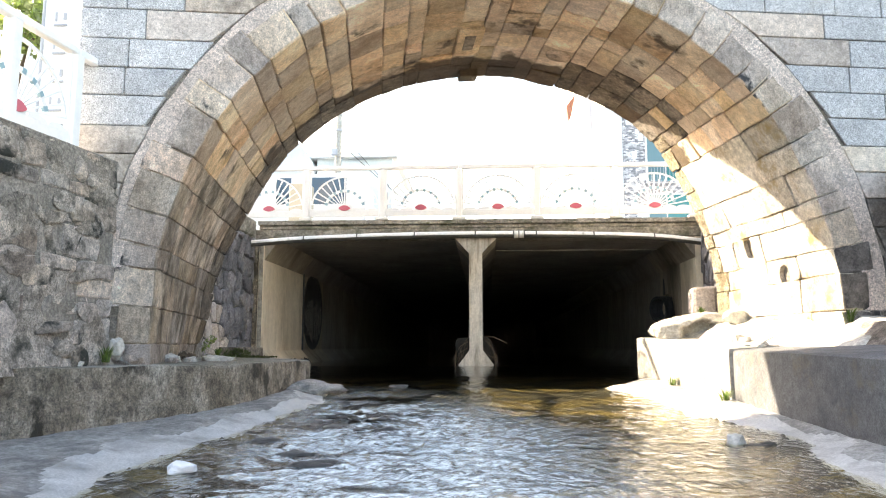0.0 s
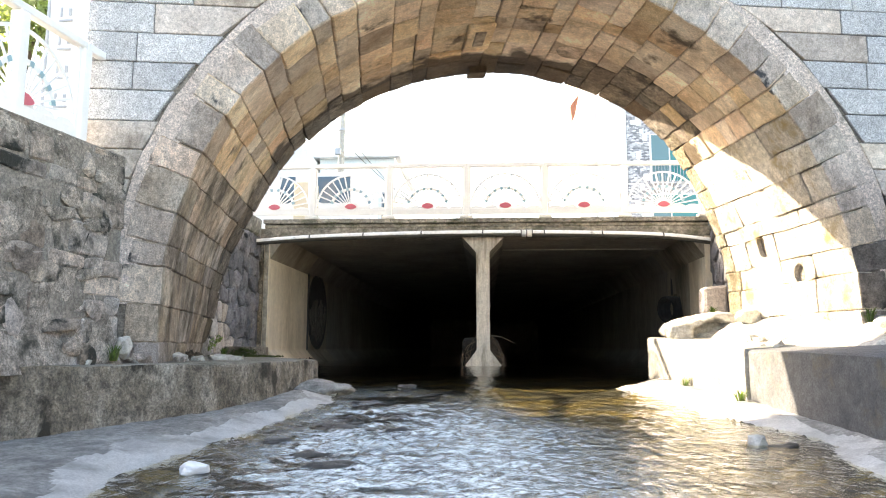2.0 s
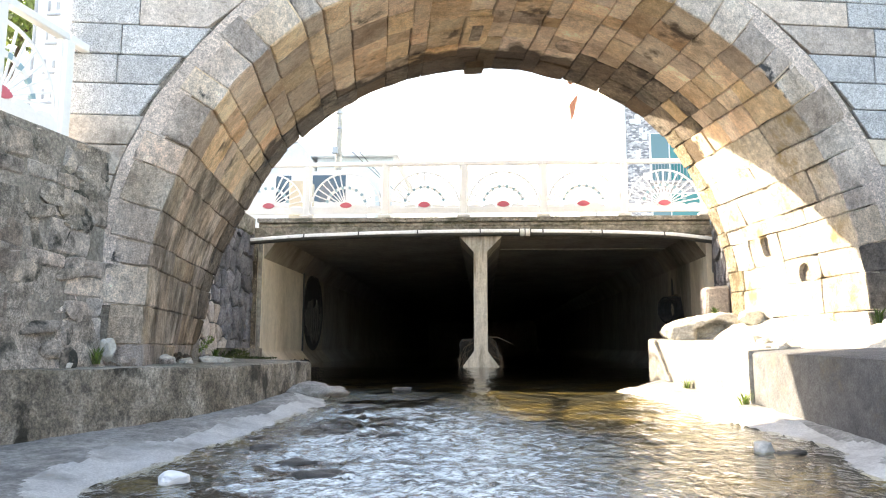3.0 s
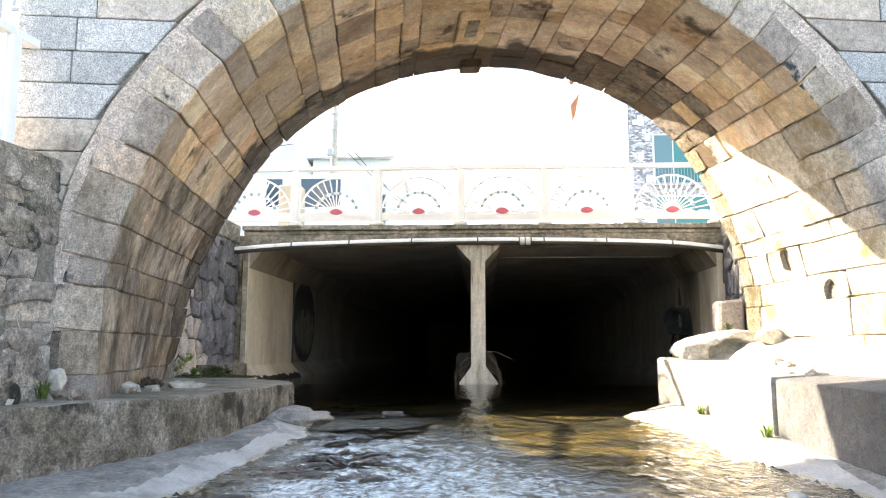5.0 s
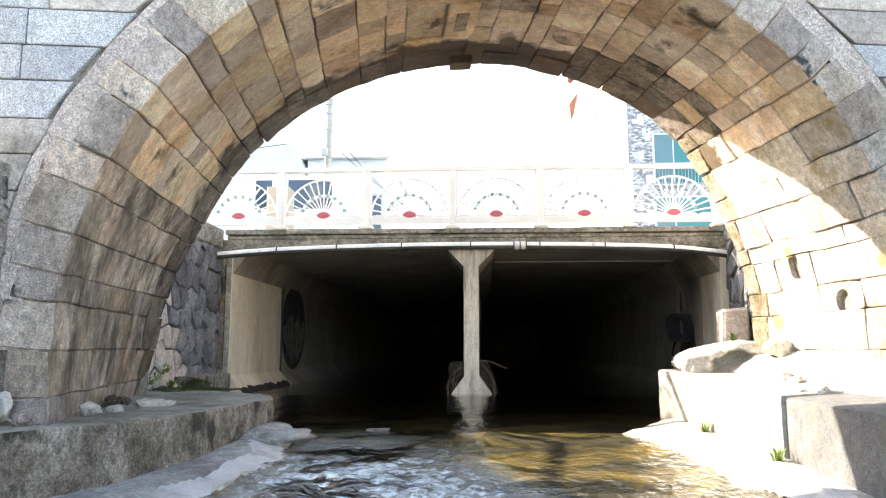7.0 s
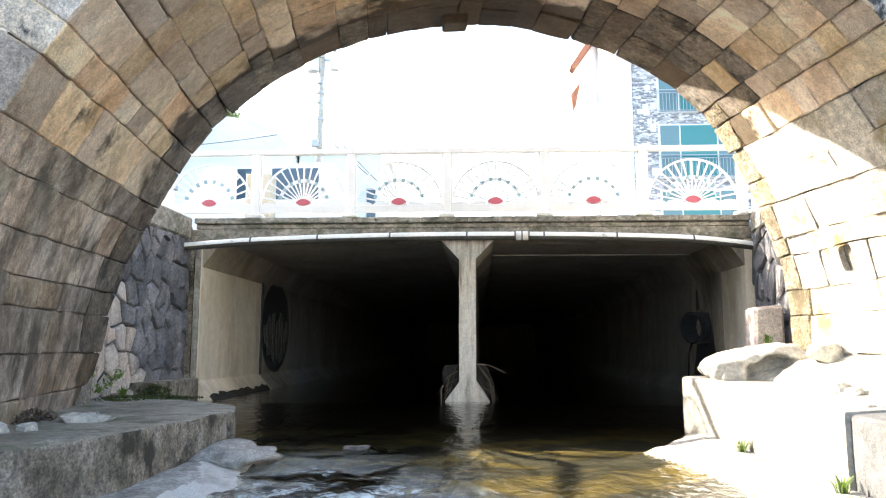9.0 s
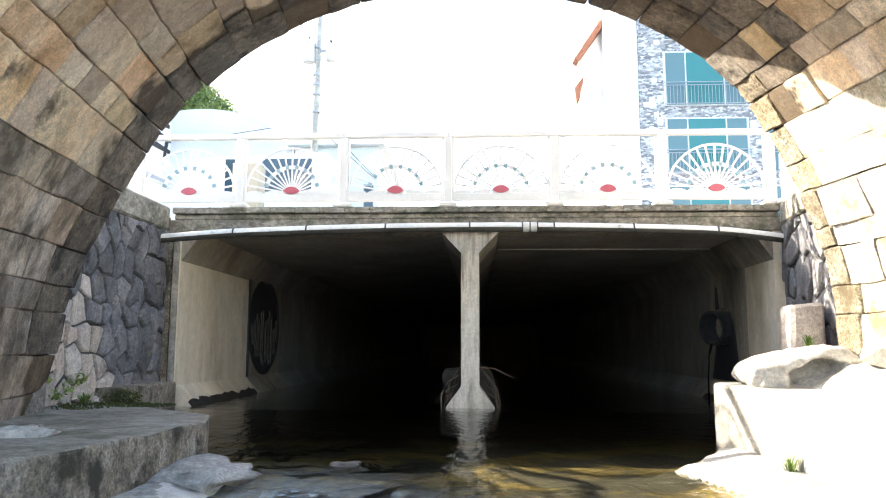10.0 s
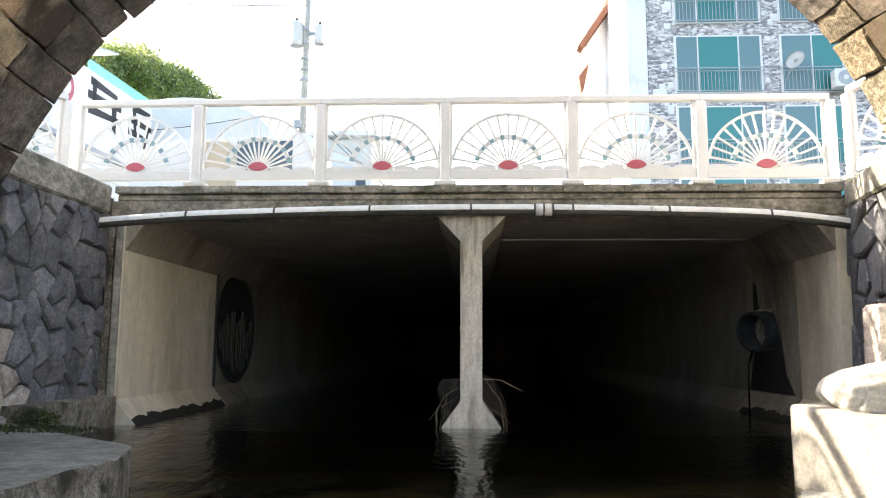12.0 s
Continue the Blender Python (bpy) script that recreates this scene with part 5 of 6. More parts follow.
# ---- kerbs, ledges and rocks ----
def ledges():
    edge = [(-5.3, 1.0), (-4.15, 3.6), (-3.65, 4.66), (-3.14, 5.62), (-2.62, 6.6), (-2.32, 7.6), (-2.18, 8.8), (-2.12, 9.7), (-2.36, 10.42)]
    out = edge + [(-2.9, 10.75), (-4.3, 11.75), (-4.4, 9.0), (-3.75, 6.3), (-5.6, 1.0)]
    bm = prism(out, -0.85, [0.16] * 9 + [0.16, 0.2, 0.22, 0.2, 0.2], 0.035)
    bmesh.ops.recalc_face_normals(bm, faces=bm.faces)
    bmesh.ops.subdivide_edges(bm, edges=[e for e in bm.edges if e.calc_length() > 0.3], cuts=5, use_grid_fill=True)
    roughen(bm, 0.02, 2.2)
    roughen(bm, 0.010, 9.0)
    ob = part("ledge_west", bm, CURB)
    # paler tan top: dust and moss, plus skylight put into the colour
    ob.data.materials.append(LEDGETOP)
    for poly in ob.data.polygons:
        poly.material_index = 1 if poly.normal.z > 0.8 else 0
    tagged(ob, "stained concrete ledge at the foot of the arch", "ledge", kind="structure")
    bm = prism([(-3.95, 11.65), (-3.98, 13.4), (-4.3, 13.4), (-4.3, 11.6)], -0.5, 0.36, 0.03)
    bmesh.ops.recalc_face_normals(bm, faces=bm.faces)
    tagged(part("ledge_west", bm, CURB), "mossy raised concrete footing below the rubble wall", "ledge", kind="structure")
    # colour changes where sun meets shade: pale block in the sun, dark run in shade
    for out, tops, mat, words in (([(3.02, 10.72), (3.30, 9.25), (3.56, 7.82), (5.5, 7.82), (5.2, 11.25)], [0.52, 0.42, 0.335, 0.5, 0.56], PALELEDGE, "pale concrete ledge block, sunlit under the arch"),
                                  ([(3.60, 7.81), (3.64, 7.0), (3.68, 6.4), (3.80, 4.7), (4.0, 2.0), (4.6, -3.0), (5.6, -3.0), (5.6, 7.81)], [0.315, 0.305, 0.295, 0.25, 0.24, 0.24, 0.3, 0.49], SHADELEDGE, "weathered concrete ledge along the stream, shade in its dark grey")):
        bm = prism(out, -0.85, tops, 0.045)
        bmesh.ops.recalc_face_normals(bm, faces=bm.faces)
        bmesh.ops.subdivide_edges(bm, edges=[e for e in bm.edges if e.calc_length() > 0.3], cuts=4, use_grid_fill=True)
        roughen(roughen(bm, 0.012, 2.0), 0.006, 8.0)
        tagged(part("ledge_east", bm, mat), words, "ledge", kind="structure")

    def slope(x, y):
        xw = 3.5 + (10.9 - y) * 0.17
        t = max(0.0, min(1.0, (x - xw) / 0.9))
        lift = min(1.0, max(0.0, min((x - xw + 0.1) / 0.25, (11.35 - y) / 0.3, (y - 6.2) / 0.4)))
        return -0.80 + lift * (1.11 + (y - 7.8) * 0.05) + lift * 0.40 * t ** 0.8 + 0.09 * noise.noise(Vector((x * 2.3, y * 2.3, 7))) + 0.03 * noise.noise(Vector((x * 8, y * 8, 2)))
    bm = sheet(3.3, 5.3, 6.1, 11.4, 60, 130, slope)
    ob = part("rock_slope", bm, PALECURB, smooth=True)
    tagged(ob, "uneven sunlit rock and mortar apron at the arch foot", "rock slope", kind="structure")
    def near(x, y):
        t = max(0.0, min(1.0, (x - 4.25) / 0.6))
        return 0.02 + 0.62 * t + 0.09 * noise.noise(Vector((x * 2.0, y * 2.0, 3))) + 0.03 * noise.noise(Vector((x * 7, y * 7, 5)))
    bm = sheet(4.1, 5.4, 2.0, 7.2, 40, 130, near)
    ob = part("rock_slope", bm, WINGSTONE, smooth=True)
    tagged(ob, "grey uneven rock apron at the wall foot", "rock slope", kind="structure")


def rock(name, at, size, turn, mat, label, seed, cat="rock", worn_round=False):
    bm = cobble(size, seed) if worn_round else boulder(size, seed)
    ob = part(name, bm, mat, smooth=worn_round)
    ob.matrix_world = pose(*at, 0, 0, turn)
    ob.matrix_basis = pose(*at, 0, 0, turn)
    return tagged(ob, label, cat)


def rocks():
    bm = bmesh.new()
    bmesh.ops.create_icosphere(bm, subdivisions=5, radius=1.0)
    for v in bm.verts:
        d = v.co.normalized()
        k = max(abs(d.x) ** 3 + abs(d.y) ** 3 + abs(d.z) ** 3, 0.2) ** (-1 / 3)
        q = d * k * (1 + 0.22 * noise.noise(d * 1.3 + Vector((3, 1, 0))) + 0.10 * abs(noise.noise(d * 3.1)) + 0.045 * noise.noise(d * 8) + 0.02 * noise.noise(d * 19))
        q = Vector((q.x * (0.58 if q.z > -0.3 else 0.54), q.y * 0.34, max(q.z, -0.9) * 0.31))
        # a triangular hollow worn into the side that faces the stream
        hx, hz = (q.x - 0.06) / 0.27, (q.z - 0.10) / 0.15
        if q.y < 0 and abs(hx) < 1 and abs(hz) < 1 and hz < 1.0 - abs(hx - 0.2) * 0.8:
            q.y += 0.36 * min(1.0, 4 * (1 - max(abs(hx), abs(hz))))
        v.co = q + Vector((0, 0, 0.08 * q.x))
    ob = part("boulder", bm, PALECURB, smooth=True)
    ob.matrix_world = pose(3.84, 10.42, 0.54, 0, 0, -8)
    ob.matrix_basis = pose(3.84, 10.42, 0.54, 0, 0, -8)
    tagged(ob, "long pale boulder with a worn hollow on the ledge", "rock")
    rock("boulder", (4.3, 9.75, 0.80), (0.42, 0.34, 0.26), 40, PALECURB, "pale low boulder on the ledge", 5.1)
    bm = chamfered([(4.12, 11.35, 0.5), (4.55, 11.4, 0.5), (4.6, 11.75, 0.5), (4.12, 11.7, 0.5), (4.16, 11.35, 1.38), (4.55, 11.4, 1.42), (4.6, 11.75, 1.42), (4.14, 11.7, 1.38)], 0.04)
    bmesh.ops.recalc_face_normals(bm, faces=bm.faces)
    tagged(part("stone_block", bm, OLDBLOCK), "upright squared stone block beside the arch foot", "stone block")
    rng = random.Random(44)
    for k in range(9):
        x, y = rng.uniform(3.85, 4.35), rng.uniform(7.8, 9.9)
        s = rng.uniform(0.10, 0.22)
        rock("rubble_stone", (x, y, 0.26 + (y - 7.8) * 0.05 + 0.30 * (x - 3.75) / 0.6), (s * 1.4, s, s * 0.7), rng.uniform(0, 180), PALECURB, "small pale rubble stone on the rock apron", k * 2.3)
    for k in range(14):
        y = rng.uniform(5.2, 8.6)
        s = rng.uniform(0.07, 0.2)
        rock("wall_foot_stone", (-3.05 - max(0, 6.3 - y) * 0.28 - rng.uniform(0.02, 0.3), y, 0.17 + s * 0.2), (s * 1.3, s, s * 0.75), rng.uniform(0, 180), rng.choice((PALECURB, WINGSTONE)), "small loose stone at the wall foot", k * 1.9)
    rock("white_rock", (-1.69, 3.87, -0.52), (0.24, 0.2, 0.10), 35, WALLWHITE, "small white rock in shallow water", 3.0)
    rock("white_rock", (2.78, 5.37, -0.48), (0.2, 0.14, 0.13), 10, PALECURB, "small pale rock at the water surface", 4.0)
    rock("silt_mound", (-2.0, 9.15, -0.27), (0.95, 1.1, 0.26), 20, BANK, "rounded silt mound beside the ledge end", 8.0, "silt mound", worn_round=True)
    rock("flat_stone", (-3.05, 8.3, 0.19), (0.5, 0.3, 0.14), 30, PALECURB, "pale flat stone lying on the ledge", 6.0)
    rock("white_stone", (-3.33, 6.05, 0.33), (0.16, 0.14, 0.26), 0, PALECURB, "white stone set at the wall foot", 7.0)
    for k, (x, y, a, b, c, t) in enumerate(((-0.77, 4.23, 0.5, 0.2, 0.11, 8), (-0.95, 6.15, 0.62, 0.28, 0.09, -12), (-0.45, 6.0, 0.3, 0.2, 0.11, 30), (-1.15, 8.05, 0.45, 0.24, 0.09, 6),
                                       (-1.04, 4.64, 0.36, 0.2, 0.11, 20), (3.0, 5.3, 0.3, 0.16, 0.10, 10), (-0.75, 9.7, 0.3, 0.2, 0.10, 12), (-1.5, 5.3, 0.34, 0.2, 0.1, 55))):
        rock("stream_stone", (x, y, wl(y) - 0.025), (a, b, c), t, WETROCK, "dark wet stone awash in the stream", k * 1.7 + 0.6, worn_round=True)


# ---- street beyond ----
def window_unit(parent, x0, x1, z0, z1, y, glasses, railing=True):
    """A window in a wall that faces the stream: frame, panes, balcony bars."""
    w = under(part("window", box(x0 - 0.06, x1 + 0.06, y - 0.03, y + 0.1, z0 - 0.06, z1 + 0.06, 0.01), WHITE), parent)
    n = len(glasses)
    cuts = [x0 + (x1 - x0) * f for f in ((0, 1) if n == 1 else (0, 0.5, 1) if n == 2 else (0, 0.26, 0.74, 1))]
    for k, g in enumerate(glasses):
        a, b = cuts[k] + 0.03, cuts[k + 1] - 0.03
        under(part("pane", box(a, b, y - 0.045, y - 0.032, z0, z1, 0.002), g), w)
    if railing:
        zt = z0 + (z1 - z0) * 0.40
        bm = tube([(x0 - 0.08, y - 0.22, zt), (x1 + 0.08, y - 0.22, zt)], 0.022, 6)
        tube([(x0 - 0.08, y - 0.22, zt - 0.12), (x1 + 0.08, y - 0.22, zt - 0.12)], 0.015, 6, bm)
        tube([(x0 - 0.08, y - 0.22, z0 - 0.02), (x1 + 0.08, y - 0.22, z0 - 0.02)], 0.02, 6, bm)
        m = int((x1 - x0) / 0.13)
        for k in range(m + 1):
            x = x0 + (x1 - x0) * k / m
            tube([(x, y - 0.22, z0), (x, y - 0.22, zt - 0.12)], 0.011, 5, bm)
        for x in (x0 - 0.08, x1 + 0.08):
            tube([(x, y - 0.22, zt), (x, y, zt)], 0.018, 5, bm)
        under(part("balcony_rail", bm, GREYPAINT), w)


def right_building():
    y = 31.0
    b = thing("apartment_building", "apartment block clad in mixed grey stone with teal windows", "building", (12, y, 2.55))
    bm = box(6.82, 20.0, y, y + 9, 2.5, 17.6, 0.02)
    under(part("wall", bm, PEBBLE), b)
    under(part("roof", box(6.6, 20.2, y - 0.2, y + 9.2, 17.6, 17.9, 0.03), CONCRETE), b)
    for f in range(5):
        z0 = 7.65 + (f - 2) * 2.72
        window_unit(b, 7.85, 10.95, z0 + 2.72, z0 + 4.85, y, (GREYGLASS, TEALGLASS, GREYGLASS)) if f < 4 else None
        if f < 4:
            window_unit(b, 11.7, 13.9, z0 + 2.72, z0 + 4.85, y, (GREYGLASS, TEALGLASS))
            window_unit(b, 15.0, 18.0, z0 + 2.72, z0 + 4.85, y, (GREYGLASS, TEALGLASS, GREYGLASS))
    window_unit(b, 7.9, 10.9, 3.2, 4.7, y, (TEALGLASS, GREYGLASS), railing=False)
    window_unit(b, 11.8, 13.8, 3.2, 4.7, y, (GREYGLASS, TEALGLASS), railing=False)
    rng = random.Random(2)
    for k in range(40):
        x, z = rng.uniform(6.9, 7.55) if k < 24 else rng.uniform(11.05, 11.4), rng.uniform(4, 16)
        bm = box(x, x + rng.uniform(0.16, 0.3), y - 0.012 - 0.0008 * k, y + 0.05, z, z + rng.uniform(0.2, 0.36), 0.03)
        under(part("facing_stone", bm, WALLWHITE), b)
    # dish and air conditioner
    d = thing("satellite_dish", "white satellite dish on a bracket", "satellite dish", (12.0, y - 0.4, 11.3))
    bm = bmesh.new()
    rows = []
    ax = Vector((-0.75, -0.6, 0.3)).normalized()
    u = ax.cross(Vector((0, 0, 1))).normalized()
    v = u.cross(ax)
    for k in range(6):
        r = 0.36 * k / 5
        rows.append([bm.verts.new(Vector((12.0, y - 0.5, 11.35)) + ax * (0.5 * r * r) + r * (math.cos(a) * u + math.sin(a) * v)) for a in (2 * math.pi * i / 20 for i in range(20))] if k else [bm.verts.new((12.0, y - 0.5, 11.35))])
    for i in range(20):
        bm.faces.new([rows[0][0], rows[1][i - 1], rows[1][i]])
    for a, c in zip(rows[1:], rows[2:]):
        for i in range(20):
            bm.faces.new([a[i - 1], a[i], c[i], c[i - 1]])
    bmesh.ops.solidify(bm, geom=bm.faces, thickness=0.02)
    under(part("reflector", bm, WHITE, smooth=True), d)
    under(part("bracket", tube([(12.0, y - 0.48, 11.3), (11.8, y - 0.3, 10.9), (11.8, y, 10.7)], 0.025, 6), GREYPAINT), d)
    a = thing("air_conditioner", "white outdoor air conditioner unit on the balcony edge", "air conditioner", (13.7, y - 0.5, 10.2))
    under(part("casing", box(13.3, 14.25, y - 0.62, y - 0.24, 10.32, 11.0, 0.03), WHITE), a)
    bm = tube([(13.67, y - 0.63, 10.66), (13.67, y - 0.60, 10.66)], 0.27, 24)
    under(part("fan_grille", bm, GREYPAINT), a)
    under(part("hub", tube([(13.67, y - 0.65, 10.66), (13.67, y - 0.62, 10.66)], 0.09, 16), WHITE), a)
    # white house with red-brown eaves beside it
    h = thing("white_house", "white rendered house with red-brown eaves", "house", (5.5, 36, 2.55))
    under(part("wall", box(5.2, 6.8, 35.0, 42.0, 2.5, 15.6, 0.02), WALLWHITE), h)
    under(part("front_wing", box(6.05, 6.8, 30.96, 34.99, 2.5, 15.6, 0.02), WALLWHITE), h)
    for q in ([(4.75, 34.5, 13.75), (4.95, 34.5, 13.62), (4.95, 35.2, 13.62), (4.75, 35.2, 13.75), (6.9, 34.5, 16.9), (7.1, 34.5, 16.77), (7.1, 35.2, 16.77), (6.9, 35.2, 16.9)],
              [(4.85, 34.5, 11.6), (5.0, 34.5, 11.9), (5.0, 35.2, 11.9), (4.85, 35.2, 11.6), (4.75, 34.5, 12.4), (5.2, 34.5, 13.0), (5.2, 35.2, 13.0), (4.75, 35.2, 12.4)]):
        bm = chamfered(q, 0.02)
        bmesh.ops.recalc_face_normals(bm, faces=bm.faces)
        under(part("eave", bm, BRICKRED), h)


def left_buildings():
    # low shop with a painted sign band, running away from the stream
    s = thing("shop_building", "low white shop with ribbed siding and black painted sign letters", "building", (-12, 22, 2.55))
    P, Q = Vector((-14.4, 22.8, 0)), Vector((-13.6, 41.7, 0))
    d = (Q - P).normalized()
    n = Vector((d.y, -d.x, 0))
    def block(u0, u1, t0, t1, z0, z1, bm=None, z0b=None, z1b=None):
        q = []
        for za, zb in ((z0, z0 if z0b is None else z0b), (z1, z1 if z1b is None else z1b)):
            for uu, tt, zz in ((u0, t0, za), (u1, t0, zb), (u1, t1, zb), (u0, t1, za)):
                p = P + d * uu * 1.4 + n * tt
                q.append((p.x, p.y, 2.5 + (zz - 2.5) * 1.45))
        bm = chamfered(q, 0.01, bm)
        bmesh.ops.recalc_face_normals(bm, faces=bm.faces)
        return bm
    under(part("wall", block(0, 13.5, -8, 0, 2.5, 8.3), WALLWHITE), s)
    for k in range(15):
        under(part("siding_board", block(0, 13.5, 0.0, 0.05, 3.0 + k * 0.22, 3.19 + k * 0.22), WALLWHITE), s)
    under(part("sign_band", block(0, 13.5, 0.0, 0.12, 6.55, 8.5), WALLWHITE, label="white sign band"), s)
    under(part("sign_edge", block(0, 13.5, 0.0, 0.16, 6.40, 6.54), GREYPAINT), s)
    rng = random.Random(17)
    def stroke(u0, z0, u1, z1, w):
        """One brush stroke of the painted sign, thicker at its start."""
        q = []
        for t in (0.12, 0.136):
            for uu, zz, k in ((u0, z0, -1.1), (u1, z1, -0.7), (u1, z1, 0.7), (u0, z0, 1.1)):
                if abs(u1 - u0) > abs(z1 - z0):
                    zz += k * w / 2
                else:
                    uu += k * w / 2
                p = P + d * uu * 1.4 + n * t
                q.append((p.x, p.y, 2.5 + (zz - 2.5) * 1.45))
        bm = chamfered(q, 0.003)
        bmesh.ops.recalc_face_normals(bm, faces=bm.faces)
        under(part("sign_bar", bm, INK), s)
    for u, zz, hh, ww, th in ((5.15, 7.15, 1.3, 1.85, 0.2), (7.3, 7.2, 1.2, 1.6, 0.19), (9.3, 7.75, 0.5, 0.5, 0.08), (9.95, 7.75, 0.5, 0.5, 0.08), (10.6, 7.75, 0.5, 0.5, 0.08), (11.2, 7.75, 0.5, 0.5, 0.08)):
        for k in range(3):
            stroke(u + rng.uniform(0, 0.15) * ww, zz + hh * (0.25 + 0.3 * k), u + ww * rng.uniform(0.8, 1.0), zz + hh * (0.25 + 0.3 * k + rng.uniform(-0.06, 0.08)), th)
        stroke(u + ww * 0.2, zz + hh * 0.9, u + ww * rng.uniform(0.15, 0.3), zz + hh * 0.3, th)
        stroke(u + ww * 0.75, zz + hh * 0.6, u + ww * rng.uniform(0.6, 0.85), zz, th * 1.2)
    ce = P + d * 4.15 * 1.4 + n * 0.12 + Vector((0, 0, 2.5 + (7.72 - 2.5) * 1.45))
    under(part("round_emblem", tube([ce, ce + n * 0.03], 0.62, 28), RED), s)
    under(part("emblem_disc", tube([ce + n * 0.031 + d * 0.1, ce + n * 0.04 + d * 0.1], 0.32, 20), WALLWHITE), s)
    under(part("roof_rail", block(5.6, 9.4, -0.3, -0.24, 8.5, 8.95), MINT, label="mint green roof parapet"), s)
    under(part("roof_panel", block(5.0, 7.4, -2.2, -0.5, 9.2, 9.26, None, 9.75, 9.81), GREYPAINT), s)
    under(part("doorway", block(6.0, 7.3, 0.05, 0.07, 2.6, 4.7), DARKGLASS), s)
    # vaulted shed behind
    v = thing("vaulted_shed", "grey-blue shed with a shallow curved roof", "building", (-12, 38, 2.55))
    bm = bmesh.new()
    sect = [(-16.5, 2.5)] + [(-12.4 + 4.1 * math.cos(a), 9.6 + 2.2 * math.sin(a)) for a in (math.pi - math.pi * k / 20 for k in range(21))] + [(-8.3, 2.5)]
    A = [bm.verts.new((x, 35, z)) for x, z in sect]
    B = [bm.verts.new((x, 46, z)) for x, z in sect]
    bm.faces.new(A)
    bm.faces.new(B[::-1])
    for i in range(len(A)):
        bm.faces.new([A[i - 1], A[i], B[i], B[i - 1]])
    bmesh.ops.recalc_face_normals(bm, faces=bm.faces)
    under(part("shell", bm, ROOFGREY), v)
    h = thing("blue_white_house", "pale blue and white house with a flat roof", "house", (-6, 37, 2.55))
    under(part("wall", box(-8.2, -4.2, 36, 44, 2.5, 10.2, 0.02), WALLBLUE), h)
    under(part("roof", box(-8.5, -3.9, 35.6, 44.4, 10.2, 10.45, 0.03), WALLWHITE), h)
    w = under(part("window", box(-4.9, -4.4, 35.93, 36.05, 5.2, 8.4, 0.02), GREYPAINT), h)
    under(part("pane", box(-4.85, -4.45, 35.9, 35.925, 5.3, 8.3, 0.004), DARKGLASS), w)
    w = under(part("window", box(-7.6, -6.6, 35.93, 36.05, 6.0, 7.6, 0.02), WHITE), h)
    under(part("pane", box(-7.5, -6.7, 35.9, 35.925, 6.1, 7.5, 0.004), DARKGLASS), w)
    c = part("gate_column", box(-4.45, -3.92, 16.8, 17.3, 2.93, 4.55, 0.02), BEIGE)
    tagged(c, "beige rendered gate column beside the street", "column")


def utility_pole():
    p = thing("utility_pole", "concrete utility pole with two grey transformers", "utility pole", (-5.9, 30, 2.55))
    under(part("pole", tube([(-5.95, 30, 2.55), (-5.78, 30, 15.5)], [0.17, 0.11], 12), PALECURB, smooth=True), p)
    for x, r, z0, z1 in ((-6.17, 0.23, 11.9, 12.75), (-5.30, 0.17, 11.95, 12.6)):
        t = under(part("transformer", tube([(x, 29.9, z0), (x, 29.9, z0 + 0.08), (x, 29.9, z1), (x, 29.9, z1 + 0.06)], [r, r + 0.02, r + 0.02, r * 0.8], 16), CREAM), p)
        under(part("bushing", tube([(x, 29.9, z1), (x, 29.9, z1 + 0.22)], 0.05, 8), DARKMETAL), t)
    for z in (12.5, 12.0, 11.4, 11.0, 10.6, 9.9):
        under(part("band", tube([(-5.86, 30, z), (-5.855, 30, z + 0.08)], 0.18, 10), GREYPAINT), p)
    under(part("cross_arm", box(-6.3, -5.15, 29.9, 30.05, 12.35, 12.45, 0.01), GREYPAINT), p)
    under(part("meter_box", box(-6.12, -5.86, 29.68, 29.85, 8.75, 9.05, 0.02), GREYPAINT), p)
    for k, (a, b) in enumerate((((-5.8, 30, 13.5), (-30, 33, 17.0)), ((-5.8, 30, 9.6), (-22, 40, 12)), ((-5.8, 30, 9.4), (-1.5, 44, 8.0)), ((-5.8, 30, 9.9), (-2.5, 44, 8.3)))):
        a, b = Vector(a), Vector(b)
        pts = [a.lerp(b, t / 8) - Vector((0, 0, 1.2 * math.sin(math.pi * t / 8) * 0.4)) for t in range(9)]
        under(part("cable", tube(pts, 0.018, 5), DARKMETAL), p)


def leaf_mass(name, centres, count, leaf, seed, parent=None):
    rng = random.Random(seed)
    bm = bmesh.new()
    for k in range(count):
        c, r = rng.choice(centres)
        d = Vector((rng.gauss(0, 1), rng.gauss(0, 1), rng.gauss(0, 1))).normalized()
        p = Vector(c) + Vector((d.x * r[0], d.y * r[1], d.z * r[2])) * rng.uniform(0.55, 1.08)
        u = Vector((rng.gauss(0, 1), rng.gauss(0, 1), rng.gauss(0, 1))).normalized()
        v = u.cross(Vector((rng.gauss(0, 1), rng.gauss(0, 1), rng.gauss(0, 1)))).normalized()
        s = leaf * rng.uniform(0.6, 1.4)
        bm.faces.new([bm.verts.new(p + q) for q in (u * s, v * s * 0.55, -u * s, -v * s * 0.55)])
    return part(name, bm, LEAF, parent)


